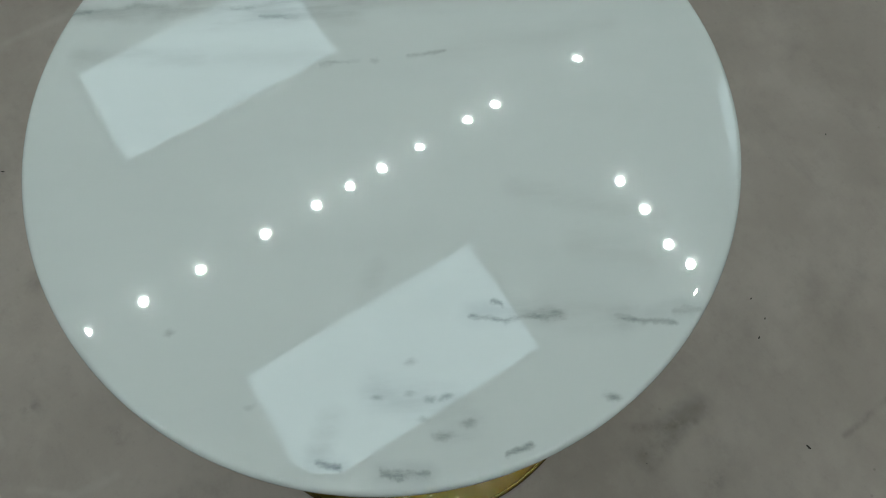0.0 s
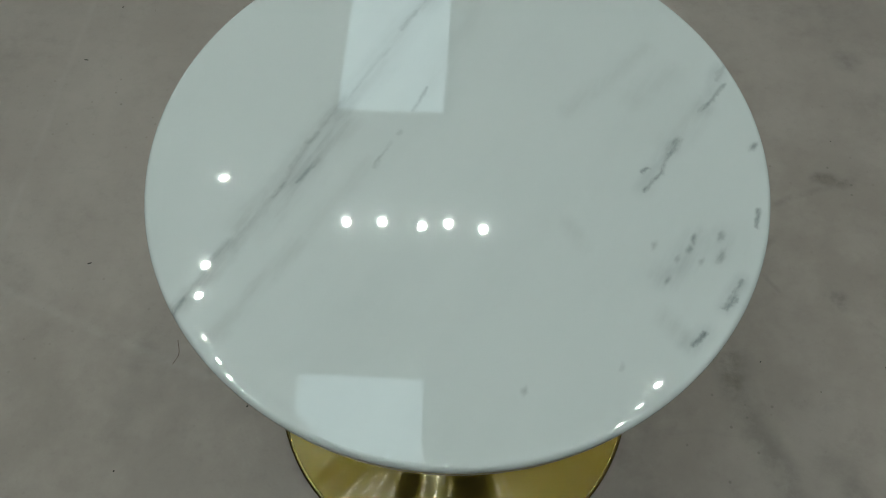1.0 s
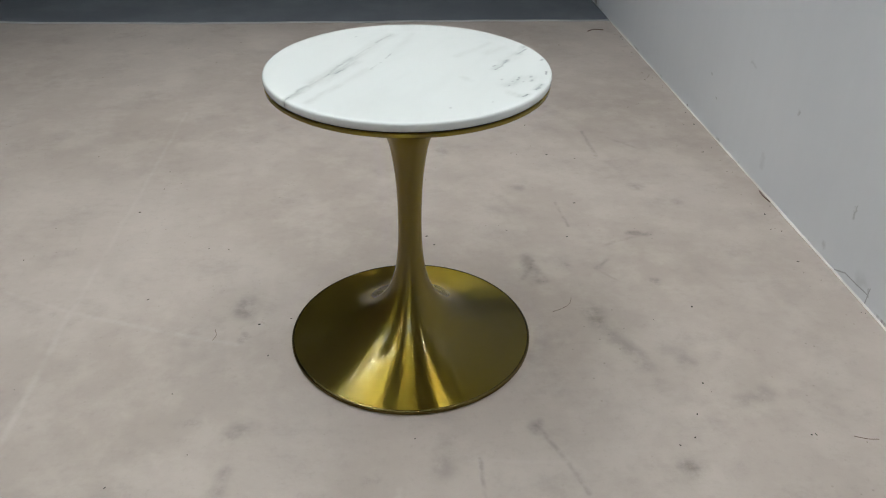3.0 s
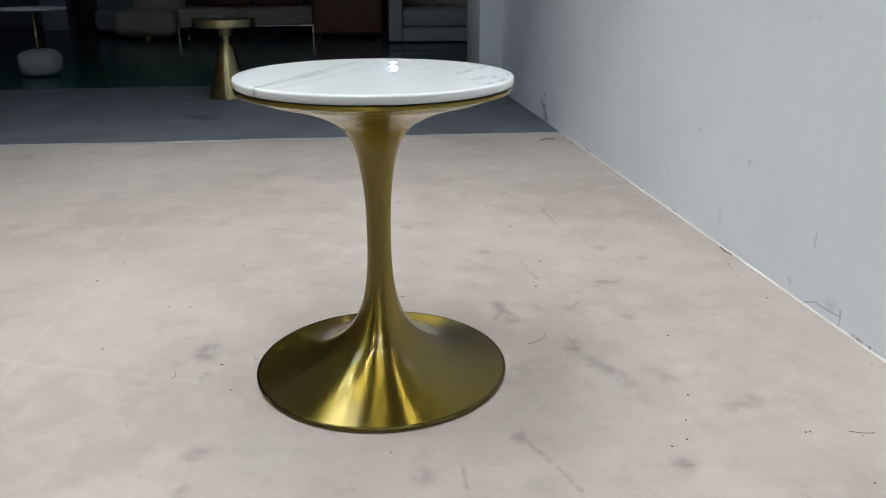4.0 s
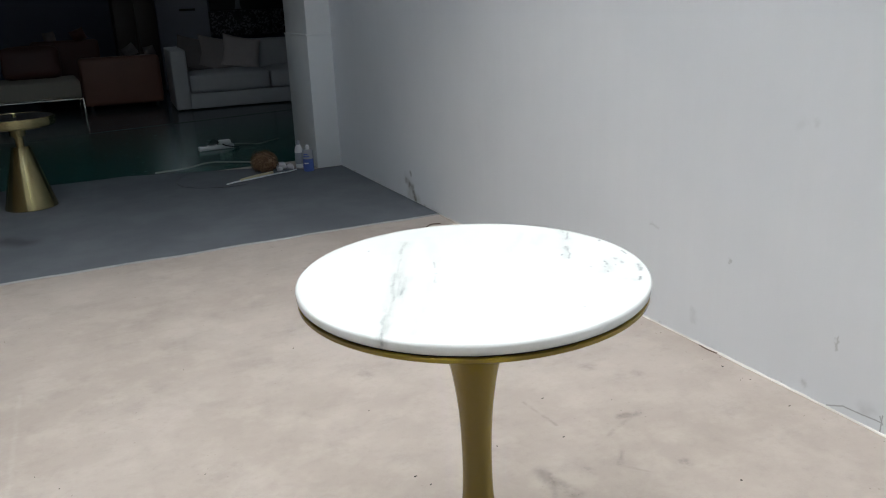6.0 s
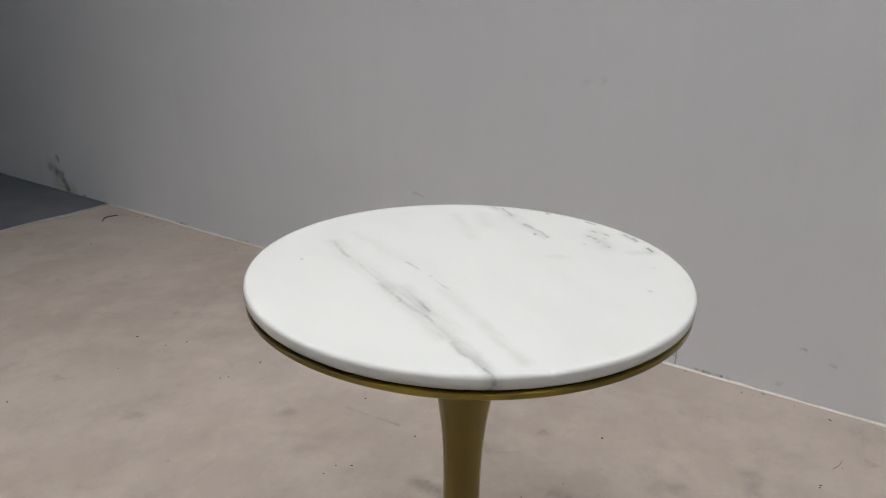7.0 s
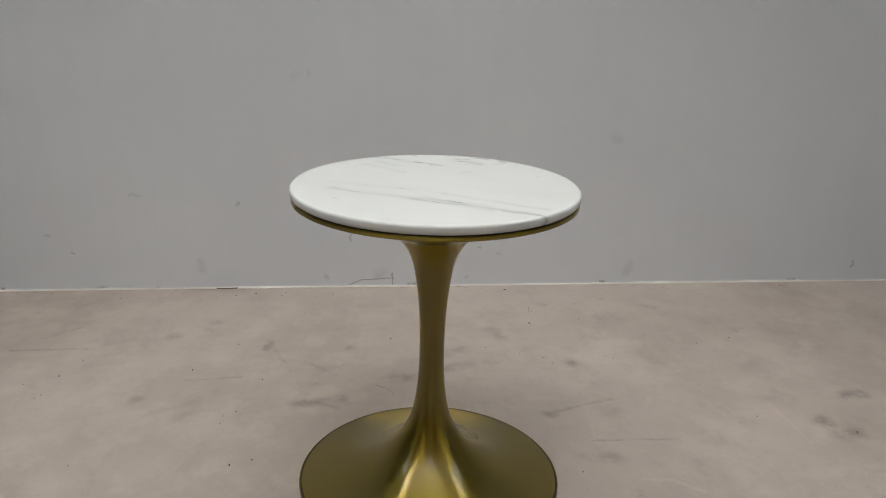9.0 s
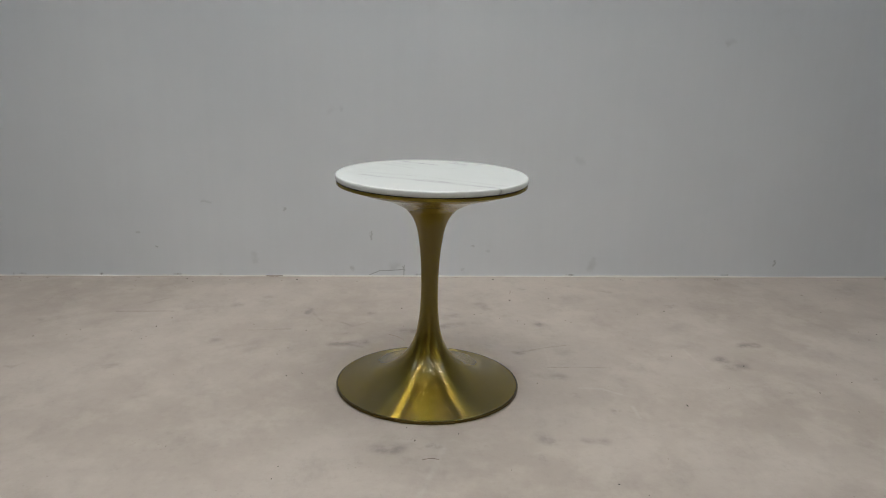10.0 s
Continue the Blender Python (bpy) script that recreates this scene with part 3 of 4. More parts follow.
setting("unseen_wall_west", box(-4.2, -4.0, -5.0, 4.2, 0, CEIL), UNSEEN_BROWN, "unseen brown wall added for the brass to reflect", "wall")
setting("wall_hall_west", box(-6.2, -6, 4.4, 12, 0, CEIL), DARK_WALL, "dark painted wall along the hall", "wall")
setting("wall_north", box(-6.2, 4.7, 12, 12.2, 0, CEIL), DARK_WALL, "dark painted back wall of the unlit hall", "wall")
setting("wall_hall_east", box(4.5, 4.7, 4.3, 12, 0, CEIL), DARK_WALL, "dark painted side wall of the unlit hall", "wall")
setting("wall_divider", box(WALL_X + 0.2, 4.7, 4.32, 4.52, 0, CEIL), DARK_WALL, "plain wall between the lit room and the hall", "wall")
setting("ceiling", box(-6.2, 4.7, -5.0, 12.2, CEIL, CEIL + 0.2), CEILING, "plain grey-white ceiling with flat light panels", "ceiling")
# added out of view, to cut the light that reaches the hall
setting("beam", box(-6, 1.05, 4.40, 4.70, 3.25, CEIL), PILLAR, "unseen beam added over the opening to hold light back from the hall", "beam")


def build_pillar():
    root = tagged(empty("pillar", 1.1, 4.32), "white-painted pillar with a ledge joint at the end of the wall", "pillar", kind="structure")
    inv = Matrix.Translation((-1.1, -4.32, 0))
    low = box(1.053, WALL_X + 0.2, 4.32, 4.86, 0, 0.925, 0.006)
    up = box(1.058, WALL_X + 0.2, 4.327, 4.86, 0.931, CEIL, 0.006)
    for nm, bm in (("lower_casing", low), ("upper_shaft", up)):
        part(nm, bm, PILLAR, root, at=inv)
    lip = box(1.046, WALL_X, 4.313, 4.86, 0.919, 0.933, 0.003)
    part("ledge", lip, PILLAR, root, at=inv)


build_pillar()


def build_caulk():
    """The white filler bead along the foot of the wall, uneven in width."""
    bm = bmesh.new()
    rows = []
    n = 700
    for i in range(n + 1):
        y = -4.8 + 7.5 * i / n
        w = 0.0022 + 0.0034 * max(0, noise.noise((y * 3.1, 2, 0)) + 0.15) + 0.0012 * noise.noise((y * 19, 5, 0))
        h = 0.0055 + 0.0035 * noise.noise((y * 1.4, 3, 0)) + 0.006 * max(0, noise.noise((y * 2.3, 9, 0)) + 0.05) + 0.0022 * noise.noise((y * 23, 7, 0))
        w, h = max(w, 0.001), max(h, 0.0035)
        rows.append([bm.verts.new((WALL_X + 0.001, y, h)), bm.verts.new((WALL_X - w * 0.35, y, h * 0.85)), bm.verts.new((WALL_X - w, y, 0.002)), bm.verts.new((WALL_X - w, y, -0.002))])
    for a, b in zip(rows, rows[1:]):
        for k in range(3):
            bm.faces.new((a[k], a[k + 1], b[k + 1], b[k]))
    setting("trim", bm, CAULK, "uneven white filler bead at the foot of the wall", "trim")


build_caulk()


def carpet_edge(x):
    """The wavy edge of the carpet towards the table."""
    return 2.70 + 0.055 * max(0, -x - 0.2) ** 0.8 + 0.03 * math.sin(x * 2.1 + 1.2) * 0.6 + 0.012 * noise.noise((x * 4.0, 0.3, 0)) + 0.006 * noise.noise((x * 17, 4, 0))


def build_carpet():
    """Thin grey carpet with hand-cut wavy edges."""
    bm = bmesh.new()
    nx, ny = 240, 60
    grid = []
    for i in range(nx + 1):
        x = -6 + (WALL_X - 0.004 + 6) * i / nx
        near = carpet_edge(x)
        far = 4.90 + 0.02 * noise.noise((x * 2.0, 6, 0)) - 0.30 * max(0.0, min(1.0, (x + 0.2) / 0.9))
        if x > 1.02:
            far = 4.316
        elif x > 0.7:
            far = 4.60 - 0.28 * (x - 0.7) / 0.32
        row = []
        for j in range(ny + 1):
            y = near + (far - near) * j / ny
            lift = 0.006 + 0.0015 * noise.noise((x * 3, y * 3, 1))
            if j in (0, ny):
                lift = 0.001
            row.append(bm.verts.new((x, y, lift)))
        grid.append(row)
    for a, b in zip(grid, grid[1:]):
        for j in range(ny):
            bm.faces.new((a[j], b[j], b[j + 1], a[j + 1]))
    ob = part("carpet", bm, CARPET)
    tagged(ob, "thin dark grey carpet strip with wavy cut edges", "carpet")
    bm = bmesh.new()
    prev = None
    for i in range(nx + 1):
        x = -6 + (WALL_X - 0.004 + 6) * i / nx
        near = carpet_edge(x)
        w = 0.006 + 0.004 * noise.noise((x * 9, 2, 2))
        cur = [bm.verts.new((x, near - w, 0.001)), bm.verts.new((x, near - w * 0.4, 0.006)), bm.verts.new((x, near + 0.004, 0.0075))]
        if prev:
            for k in range(2):
                bm.faces.new((prev[k], cur[k], cur[k + 1], prev[k + 1]))
        prev = cur
    part("frayed_edge", bm, FRAY, ob, "pale frayed backing along the cut edge")


build_carpet()


# ---- ceiling lights ----
def build_panel(x, y):
    root = tagged(empty("ceiling_panel", x, y, CEIL), "flat rectangular white light panel set in the ceiling", "ceiling light", "ceiling light panels")
    part("diffuser", box(-0.305, 0.305, -0.615, 0.615, -0.012, -0.006), PANEL_LIGHT, root)
    for nm, b in (("frame", (-0.318, 0.318, -0.629, -0.616)), ("frame", (-0.318, 0.318, 0.616, 0.629)), ("frame", (-0.318, -0.306, -0.615, 0.615)), ("frame", (0.306, 0.318, -0.615, 0.615))):
        part(nm, box(*b, -0.016, -0.001, 0.002), WHITE_PLASTIC, root)
    return root


first = build_panel(-0.475, 0.125)
# the panel at y -2.70 is unseen, added to even out the light
for x, y in ((-2.40, 0.125), (-0.475, 2.95), (-0.475, -2.70)):
    copy_thing(first, pose(x, y, CEIL))


def build_track(x0, y0, x1, y1):
    bm = box(min(x0, x1) - 0.018, max(x0, x1) + 0.018, min(y0, y1) - 0.018, max(y0, y1) + 0.018, CEIL - 0.035, CEIL - 0.001, 0.003)
    tagged(part("light_track", bm, WHITE_PLASTIC), "white track rail for spotlights under the ceiling", "light track", "light tracks")


def build_spot(x, y, lean_x, lean_y):
    """A spotlight whose head leans by so many degrees about the axes x and y."""
    root = tagged(empty("track_spotlight", x, y, CEIL - 0.035), "small white cylinder spotlight on the ceiling track", "spotlight", "track spotlights")
    part("stalk", lathe([(0, 0), (0.012, 0), (0.012, -0.045), (0, -0.045)], 16), WHITE_PLASTIC, root)
    head = pose(0, 0, -0.03, lean_x, lean_y)
    part("housing", lathe([(0, 0), (0.040, 0), (0.044, -0.004), (0.044, -0.117), (0.038, -0.117), (0.034, -0.064), (0, -0.064)], 32), WHITE_PLASTIC, root, at=head)
    part("lens", lathe([(0, -0.066), (0.021, -0.066), (0.021, -0.071), (0, -0.072)], 32), SPOT_LIGHT, root, at=head)
    return root


build_track(-1.314, -1.9, -1.314, 2.1)
build_track(-0.9, 1.55, 0.6, 1.55)
# most spots of this row are added, to brighten wall and floor
build_track(0.93, -1.8, 0.93, 1.3)
build_track(-0.9, -1.9, 0.8, -1.9)
# the heads lean towards the middle of the room, those by the wall hang straight
for lean_x, lean_y, spots in ((0, -4, [(-1.314, y) for y in (-1.5, -0.997, -0.716, -0.424, -0.083, 0.198, 0.385, 0.57, 0.788, 1.074, 1.241, 1.756)]),
                              (-14, 0, [(-0.626, 1.545), (-0.44, 1.555), (-0.235, 1.54), (-0.098, 1.565), (0.084, 1.54)]),
                              (0, 0, [(0.93, y) for y in (-1.05, -0.72, -0.4, -0.1, 0.2, 0.48, 0.73)]),
                              (10, 0, [(x, -1.9) for x in (-0.7, -0.35, 0.0)])):
    spot = build_spot(*spots[0], lean_x, lean_y)
    for x, y in spots[1:]:
        copy_thing(spot, pose(x, y, CEIL - 0.035))


# ---- the marble table ----
def build_table():
    root = tagged(empty("pedestal_table"), "round white marble table on a brushed brass trumpet pedestal", "table")
    t = TOP
    slab = [(0, t - 0.019), (R_TOP - 0.006, t - 0.019), (R_TOP - 0.003, t - 0.0178), (R_TOP - 0.0008, t - 0.015), (R_TOP, t - 0.011)]
    slab += [(R_TOP - 0.0055 * (1 - math.cos(a)), t - 0.0055 + 0.0055 * math.sin(a)) for a in (radians(d) for d in (0, 15, 30, 45, 60, 75, 90))]
    slab += [(R_TOP * k, t) for k in (0.95, 0.8, 0.5, 0.2)] + [(0, t)]
    part("tabletop", lathe(slab, 192), MARBLE, root, "polished white marble slab with grey veins")
    b = t - 0.0215
    part("gasket", lathe([(0, b), (R_TOP - 0.007, b), (R_TOP - 0.007, t - 0.0188), (0, t - 0.0188)], 128), BLACK, root, "thin black seam under the slab")
    plate = [(0.10, b - 0.0005), (R_TOP - 0.0035, b - 0.0005), (R_TOP - 0.002, b - 0.0015), (R_TOP - 0.002, b - 0.0070), (R_TOP - 0.004, b - 0.0088), (R_TOP - 0.02, b - 0.0115)]
    curve = [(0.250, 0.6585), (0.200, 0.6450), (0.160, 0.6325), (0.126, 0.6190), (0.100, 0.6060), (0.082, 0.5945), (0.066, 0.5760), (0.054, 0.5560),
             (0.044, 0.5270), (0.0375, 0.4900), (0.0325, 0.4500), (0.0295, 0.4100), (0.0278, 0.3550), (0.0280, 0.3000), (0.0300, 0.2560), (0.0345, 0.2150),
             (0.0398, 0.1860), (0.0480, 0.1585), (0.0570, 0.1385), (0.0680, 0.1200), (0.0830, 0.1015), (0.1050, 0.0805), (0.1350, 0.0600), (0.1700, 0.0428),
             (0.2100, 0.0296), (0.2500, 0.0202), (0.2750, 0.0156), (0.2900, 0.0130)]
    pts = glide([(r, 0, z) for r, z in plate[5:] + curve], 4)
    lip = [(0.2945, 0.0122), (0.2945, 0.0025), (0, 0.0025)]
    rim = [(0.2947, 0.0026), (0.2947, 0.0126), (0.2970, 0.0127), (0.2990, 0.0118), (0.3002, 0.0102), (0.3006, 0.0084), (0.3006, 0.0035), (0.2996, 0.0026), (0.2947, 0.0026)]
    body = plate[:5] + [(p.x, p.z) for p in pts] + lip
    part("pedestal", lathe(body, 192), BRASS, root, "brushed brass trumpet stem flaring into a round foot")
    part("foot_rim", lathe(rim, 192), RIM, root, "smooth rounded brass rim of the foot")
    # black disc that draws the dark contact shadow below the rim
    part("shadow_disc", lathe([(0, 0), (0.296, 0), (0.296, 0.0024), (0, 0.0024)], 96), BLACK, root, "thin black disc for the shadow line under the foot")


build_table()


# ---- things in the hall ----
def build_cone_table(x, y):
    root = tagged(empty("side_table", x, y, 0.006), "brass cone side table with a dark round tray top", "table")
    part("cone", lathe([(0, 0), (0.146, 0), (0.150, 0.003), (0.150, 0.008), (0.053, 0.375), (0.050, 0.378), (0, 0.378)], 64), BRASS_PALE, root)
    part("neck", lathe([(0, 0.377), (0.024, 0.377), (0.026, 0.44), (0, 0.44)], 32), BRASS_PALE, root)
    part("collar", lathe([(0, 0.438), (0.044, 0.438), (0.046, 0.442), (0.046, 0.498), (0, 0.498)], 32), BRASS_PALE, root)
    part("tray", lathe([(0, 0.496), (0.210, 0.496), (0.218, 0.502), (0.220, 0.508), (0.220, 0.552), (0.216, 0.554), (0.213, 0.550), (0.213, 0.546), (0, 0.546)], 64), BRASS_PALE, root)
    part("inlay", lathe([(0, 0.5465), (0.211, 0.5465), (0.211, 0.5515), (0, 0.5515)], 64), BLACK_PAINT, root, "black inlaid tabletop")
    part("knob", lathe([(0, 0.551), (0.012, 0.551), (0.012, 0.566), (0.007, 0.570), (0, 0.570)], 24), BRASS_PALE, root)


def build_stone_table(x, y):
    root = tagged(empty("pebble_side_table", x, y), "thin round side table on a brass rod in a grey stone", "table")
    bm = bmesh.new()
    bmesh.ops.create_icosphere(bm, subdivisions=4, radius=1)
    for v in bm.verts:
        k = 1 + 0.05 * noise.noise(v.co * 1.6 + Vector((3, 1, 0)))
        dent = 0.10 * math.exp(-((v.co.x + 0.05) ** 2 + v.co.y ** 2) / 0.06) if v.co.z > 0 else 0
        box_like = (v.co.x ** 4 + v.co.y ** 4 + v.co.z ** 4) ** -0.25
        k *= 0.35 + 0.65 * box_like
        v.co = Vector((v.co.x * 0.170 * k, v.co.y * 0.168 * k, max(-0.112, (v.co.z * 0.118 * k)) + 0.112 - dent * 0.25))
    part("stone", bm, STONE, root)
    part("rod", tube([(0.0, 0, 0.19), (-0.003, 0, 0.555)], 0.012, 12), BRASS_PALE, root, "slim brass rod")
    part("top", lathe([(0, 0.552), (0.262, 0.552), (0.275, 0.557), (0.279, 0.563), (0.275, 0.568), (0, 0.568)], 64), OFFWHITE, root, "thin pale round top", at=pose(-0.003, 0, 0))


def build_white_sofa():
    root = tagged(empty("sofa", 0.69, 8.36, 0, -4), "off-white linen sofa with a boxy arm and plinth", "sofa")
    for nm, bm in (("arm", box(0, 0.17, 0, 0.95, 0.012, 0.675, 0.02, 3)), ("arm", box(2.03, 2.20, 0, 0.95, 0.012, 0.675, 0.02, 3)),
                   ("plinth", box(0.172, 2.028, 0.02, 0.95, 0.012, 0.180, 0.012)), ("backrest", box(0.172, 2.028, 0.74, 0.95, 0.182, 0.72, 0.03, 3))):
        part(nm, bm, SOFA_LINEN, root)
    for i in range(2):
        part("seat_cushion", cushion(0.925, 0.72, 0.215, 0.045, 0.02, i), SOFA_LINEN, root, at=pose(0.636 + 0.928 * i, 0.385, 0.181))
    for x in (0.05, 2.15):
        for y in (0.06, 0.89):
            part("foot", box(x - 0.03, x + 0.03, y - 0.03, y + 0.03, 0, 0.014), BLACK, root)


def throw_pillow(w, h, thick, seed, n=16):
    """A stuffed square with thin seams and drawn-out corners, standing on its lower edge."""
    bm = bmesh.new()
    sides = []
    for side in (-1, 1):
        grid = []
        for i in range(n + 1):
            u = 2 * i / n - 1
            line = []
            for j in range(n + 1):
                v = 2 * j / n - 1
                full = ((1 - u * u) * (1 - v * v)) ** 0.42
                crease = 0.012 * noise.noise((u * 2.3 + seed, v * 2.3, side)) * full
                x = w / 2 * u * (1 - 0.07 * (1 - v * v))
                z = h / 2 * v * (1 - 0.07 * (1 - u * u))
                line.append(bm.verts.new((x, side * thick / 2 * full + crease, z + h / 2)))
            grid.append(line)
        sides.append(grid)
        for a, b in zip(grid, grid[1:]):
            for j in range(n):
                bm.faces.new((a[j], b[j], b[j + 1], a[j + 1]))
    bmesh.ops.remove_doubles(bm, verts=bm.verts, dist=1e-5)
    bmesh.ops.recalc_face_normals(bm, faces=bm.faces)
    return bm


def build_pillow(name, x, y, z, w, h, material, label, rx, ry, rz, seed):
    bm = throw_pillow(w, h, 0.15, seed)
    tagged(part(name, bm, material, at=pose(x, y, z, rx, ry, rz)), label, "pillow")


def build_block_chair(x, y, w, d, h, rz, material, label):
    """A boxy leather seat seen from its closed side."""
    root = tagged(empty("armchair", x, y, 0, rz), label, "armchair")
    part("back", box(-w / 2, w / 2, 0, 0.20, 0.045, h, 0.045, 4), material, root)
    part("body", box(-w / 2 + 0.01, w / 2 - 0.01, 0.202, d, 0.045, h * 0.55, 0.03, 3), material, root)
    for s in (-1, 1):
        part("arm", box(s * (w / 2 - 0.09) - 0.09, s * (w / 2 - 0.09) + 0.09, 0.202, d, h * 0.552, h * 0.9, 0.04, 4), material, root)
        for yy in (0.06, d - 0.06):
            part("foot", box(s * (w / 2 - 0.08) - 0.02, s * (w / 2 - 0.08) + 0.02, yy - 0.02, yy + 0.02, 0, 0.047), BLACK, root)


def build_chaise():
    root = tagged(empty("chaise_sofa", -1.07, 8.98, 0, 1), "cream upholstered bench sofa on a thin steel frame", "sofa")
    part("seat", box(-0.83, 0.83, 0, 0.85, 0.185, 0.385, 0.030, 4), CREAM, root)
    part("rail", box(-0.84, 0.84, 0.0, 0.012, 0.168, 0.182), CHROME, root)
    part("rail", box(-0.84, 0.84, 0.838, 0.85, 0.168, 0.182), CHROME, root)
    for x in (-0.834, 0.834):
        for y in (0.006, 0.844):
            part("leg", box(x - 0.007, x + 0.007, y - 0.007, y + 0.007, 0, 0.168), CHROME, root)
    for x in (-0.29, 0.37):
        part("back_cushion", cushion(0.63, 0.22, 0.36, 0.05, 0.02, int(x * 10)), RUST, root, "rust leather back cushion", at=pose(x, 0.68, 0.385, -8))


def build_round_chair():
    root = tagged(empty("lounge_chair", -2.34, 9.02, 0, -4), "cream boucle lounge chair with a rounded back", "armchair")
    part("seat", cushion(0.80, 0.78, 0.31, 0.12, 0.02, 4), CREAM, root, at=pose(0, 0.39, 0.045))
    part("backrest", cushion(0.66, 0.24, 0.42, 0.11, 0.03, 5), CREAM, root, at=pose(0.06, 0.62, 0.25, -6))
    part("pedestal", lathe([(0, 0), (0.05, 0), (0.05, 0.02), (0.03, 0.03), (0.03, 0.125), (0, 0.125)], 24), BRASS_PALE, root, "short brass foot", at=pose(0.02, 0.10, 0))
    part("pedestal", lathe([(0, 0), (0.05, 0), (0.05, 0.02), (0.03, 0.03), (0.03, 0.125), (0, 0.125)], 24), BRASS_PALE, root, "short brass foot", at=pose(0.02, 0.62, 0))


def build_tub(x, y):
    root = tagged(empty("tub_chair", x, y, 0, 8), "grey cloth tub chair behind the lounge chair", "armchair")
    part("seat", cushion(0.62, 0.60, 0.30, 0.10, 0.02, 7), GREYCLOTH, root, at=pose(0, 0.3, 0.06))
    part("backrest", cushion(0.62, 0.20, 0.36, 0.09, 0.03, 8), GREYCLOTH, root, at=pose(0, 0.52, 0.19))
    for sx in (-0.2, 0.2):
        for sy in (0.1, 0.5):
            part("foot", lathe([(0, 0), (0.02, 0), (0.02, 0.075), (0, 0.075)], 12), BLACK, root, at=pose(sx, sy, 0))


build_cone_table(-0.80, 4.27)
build_stone_table(-2.555, 5.75)
build_white_sofa()
for x, y, w, h, m, label, rx, ry, seed in (
        (1.02, 8.90, 0.46, 0.40, TAUPE_DARK, "dark taupe velvet pillow leaning on the sofa", -20, 14, 1),
        (1.26, 8.86, 0.44, 0.40, TAUPE, "taupe velvet pillow leaning on the sofa", -22, 12, 2),
        (1.55, 8.80, 0.46, 0.40, BLUSH, "pale blush linen pillow leaning on the sofa", -24, 13, 3)):
    build_pillow("pillow", x, y, 0.405, w, h, m, label, rx, ry, -4, seed)
build_block_chair(0.22, 9.15, 0.90, 0.90, 0.605, -3, TAN, "boxy tan leather armchair seen from behind")
build_chaise()
build_round_chair()
build_tub(-2.80, 9.80)
build_block_chair(-3.05, 10.35, 0.75, 0.8, 1.25, 4, DARKWOOD, "dark brown high-backed seat in the unlit hall")
for x, y, m in ((-2.25, 10.35, RUST), (-0.30, 10.25, RUST)):
    build_block_chair(x, y, 0.80, 0.80, 0.78, 2, m, "rust leather armchair further back in the hall")


def build_column(x, y, w):
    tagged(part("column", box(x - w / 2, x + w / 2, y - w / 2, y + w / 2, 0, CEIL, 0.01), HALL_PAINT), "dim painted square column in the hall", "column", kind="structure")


setting("hall_panel", box(-3.55, -1.46, 11.90, 11.98, 0, 3.6, 0.004), BLACK_PAINT, "black display panel against the back wall", "panel")
for x, y, z, w, m, turn, seed in ((0.40, 9.25, 0.592, 0.17, TAUPE_DARK, 30, 21), (0.60, 9.28, 0.592, 0.13, TAUPE_DARK, 12, 22), (-0.45, 10.33, 0.765, 0.15, TAUPE_DARK, 8, 23),
                                (-2.30, 10.43, 0.765, 0.17, TAUPE_DARK, 24, 24), (-2.02, 10.43, 0.765, 0.14, TAUPE_DARK, 14, 25), (-0.10, 10.33, 0.765, 0.18, RUST, 20, 26)):
    build_pillow("small_pillow", x, y, z, w, w * 0.85, m, "small crumpled pillow lying on an armchair back", -8, turn, seed * 7, seed)
build_column(-1.34, 10.95, 0.24)
build_column(-3.95, 11.1, 0.36)
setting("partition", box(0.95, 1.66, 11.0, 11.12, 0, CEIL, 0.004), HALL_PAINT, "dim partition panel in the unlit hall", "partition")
tagged(part("wall_slot", box(1.26, 1.48, 10.985, 11.0, 1.07, 1.10), BLACK_PAINT), "narrow black slot handle on the partition", "handle")


def build_cabinet():
    root = tagged(empty("tall_cabinet", 0.63, 10.7), "dark wooden cabinet against the partition", "cabinet")
    part("body", box(-0.27, 0.27, 0, 0.42, 0.06, 1.27, 0.006), DARKWOOD, root)
    part("plinth", box(-0.25, 0.25, 0.02, 0.40, 0, 0.06), BLACK, root)
    for s in (-1, 1):
        d = part("door", box(min(s * 0.003, s * 0.262), max(s * 0.003, s * 0.262), -0.018, -0.001, 0.08, 1.25, 0.003), DARKWOOD, root)
        part("handle", box(s * 0.03 - 0.005, s * 0.03 + 0.005, -0.03, -0.018, 0.6, 0.8, 0.002), BLACK_PAINT, d)
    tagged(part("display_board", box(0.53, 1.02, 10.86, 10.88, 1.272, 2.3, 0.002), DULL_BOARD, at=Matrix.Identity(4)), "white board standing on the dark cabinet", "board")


build_cabinet()


def build_wall_lamp(x, y, z):
    root = tagged(empty("wall_lamp", x, y, z), "small lit white wall lamp high on the hall partition", "wall lamp")
    part("backplate", box(-0.06, 0.06, -0.012, 0.0, -0.12, 0.12, 0.003), BLACK_PAINT, root)
    for i in range(3):
        part("lamp_bar", box(-0.048, 0.048, -0.030, -0.0125, -0.07 + 0.06 * i, -0.05 + 0.06 * i, 0.004), LAMP_LIGHT, root, "glowing white bar")


build_wall_lamp(0.94, 10.8615, 1.99)


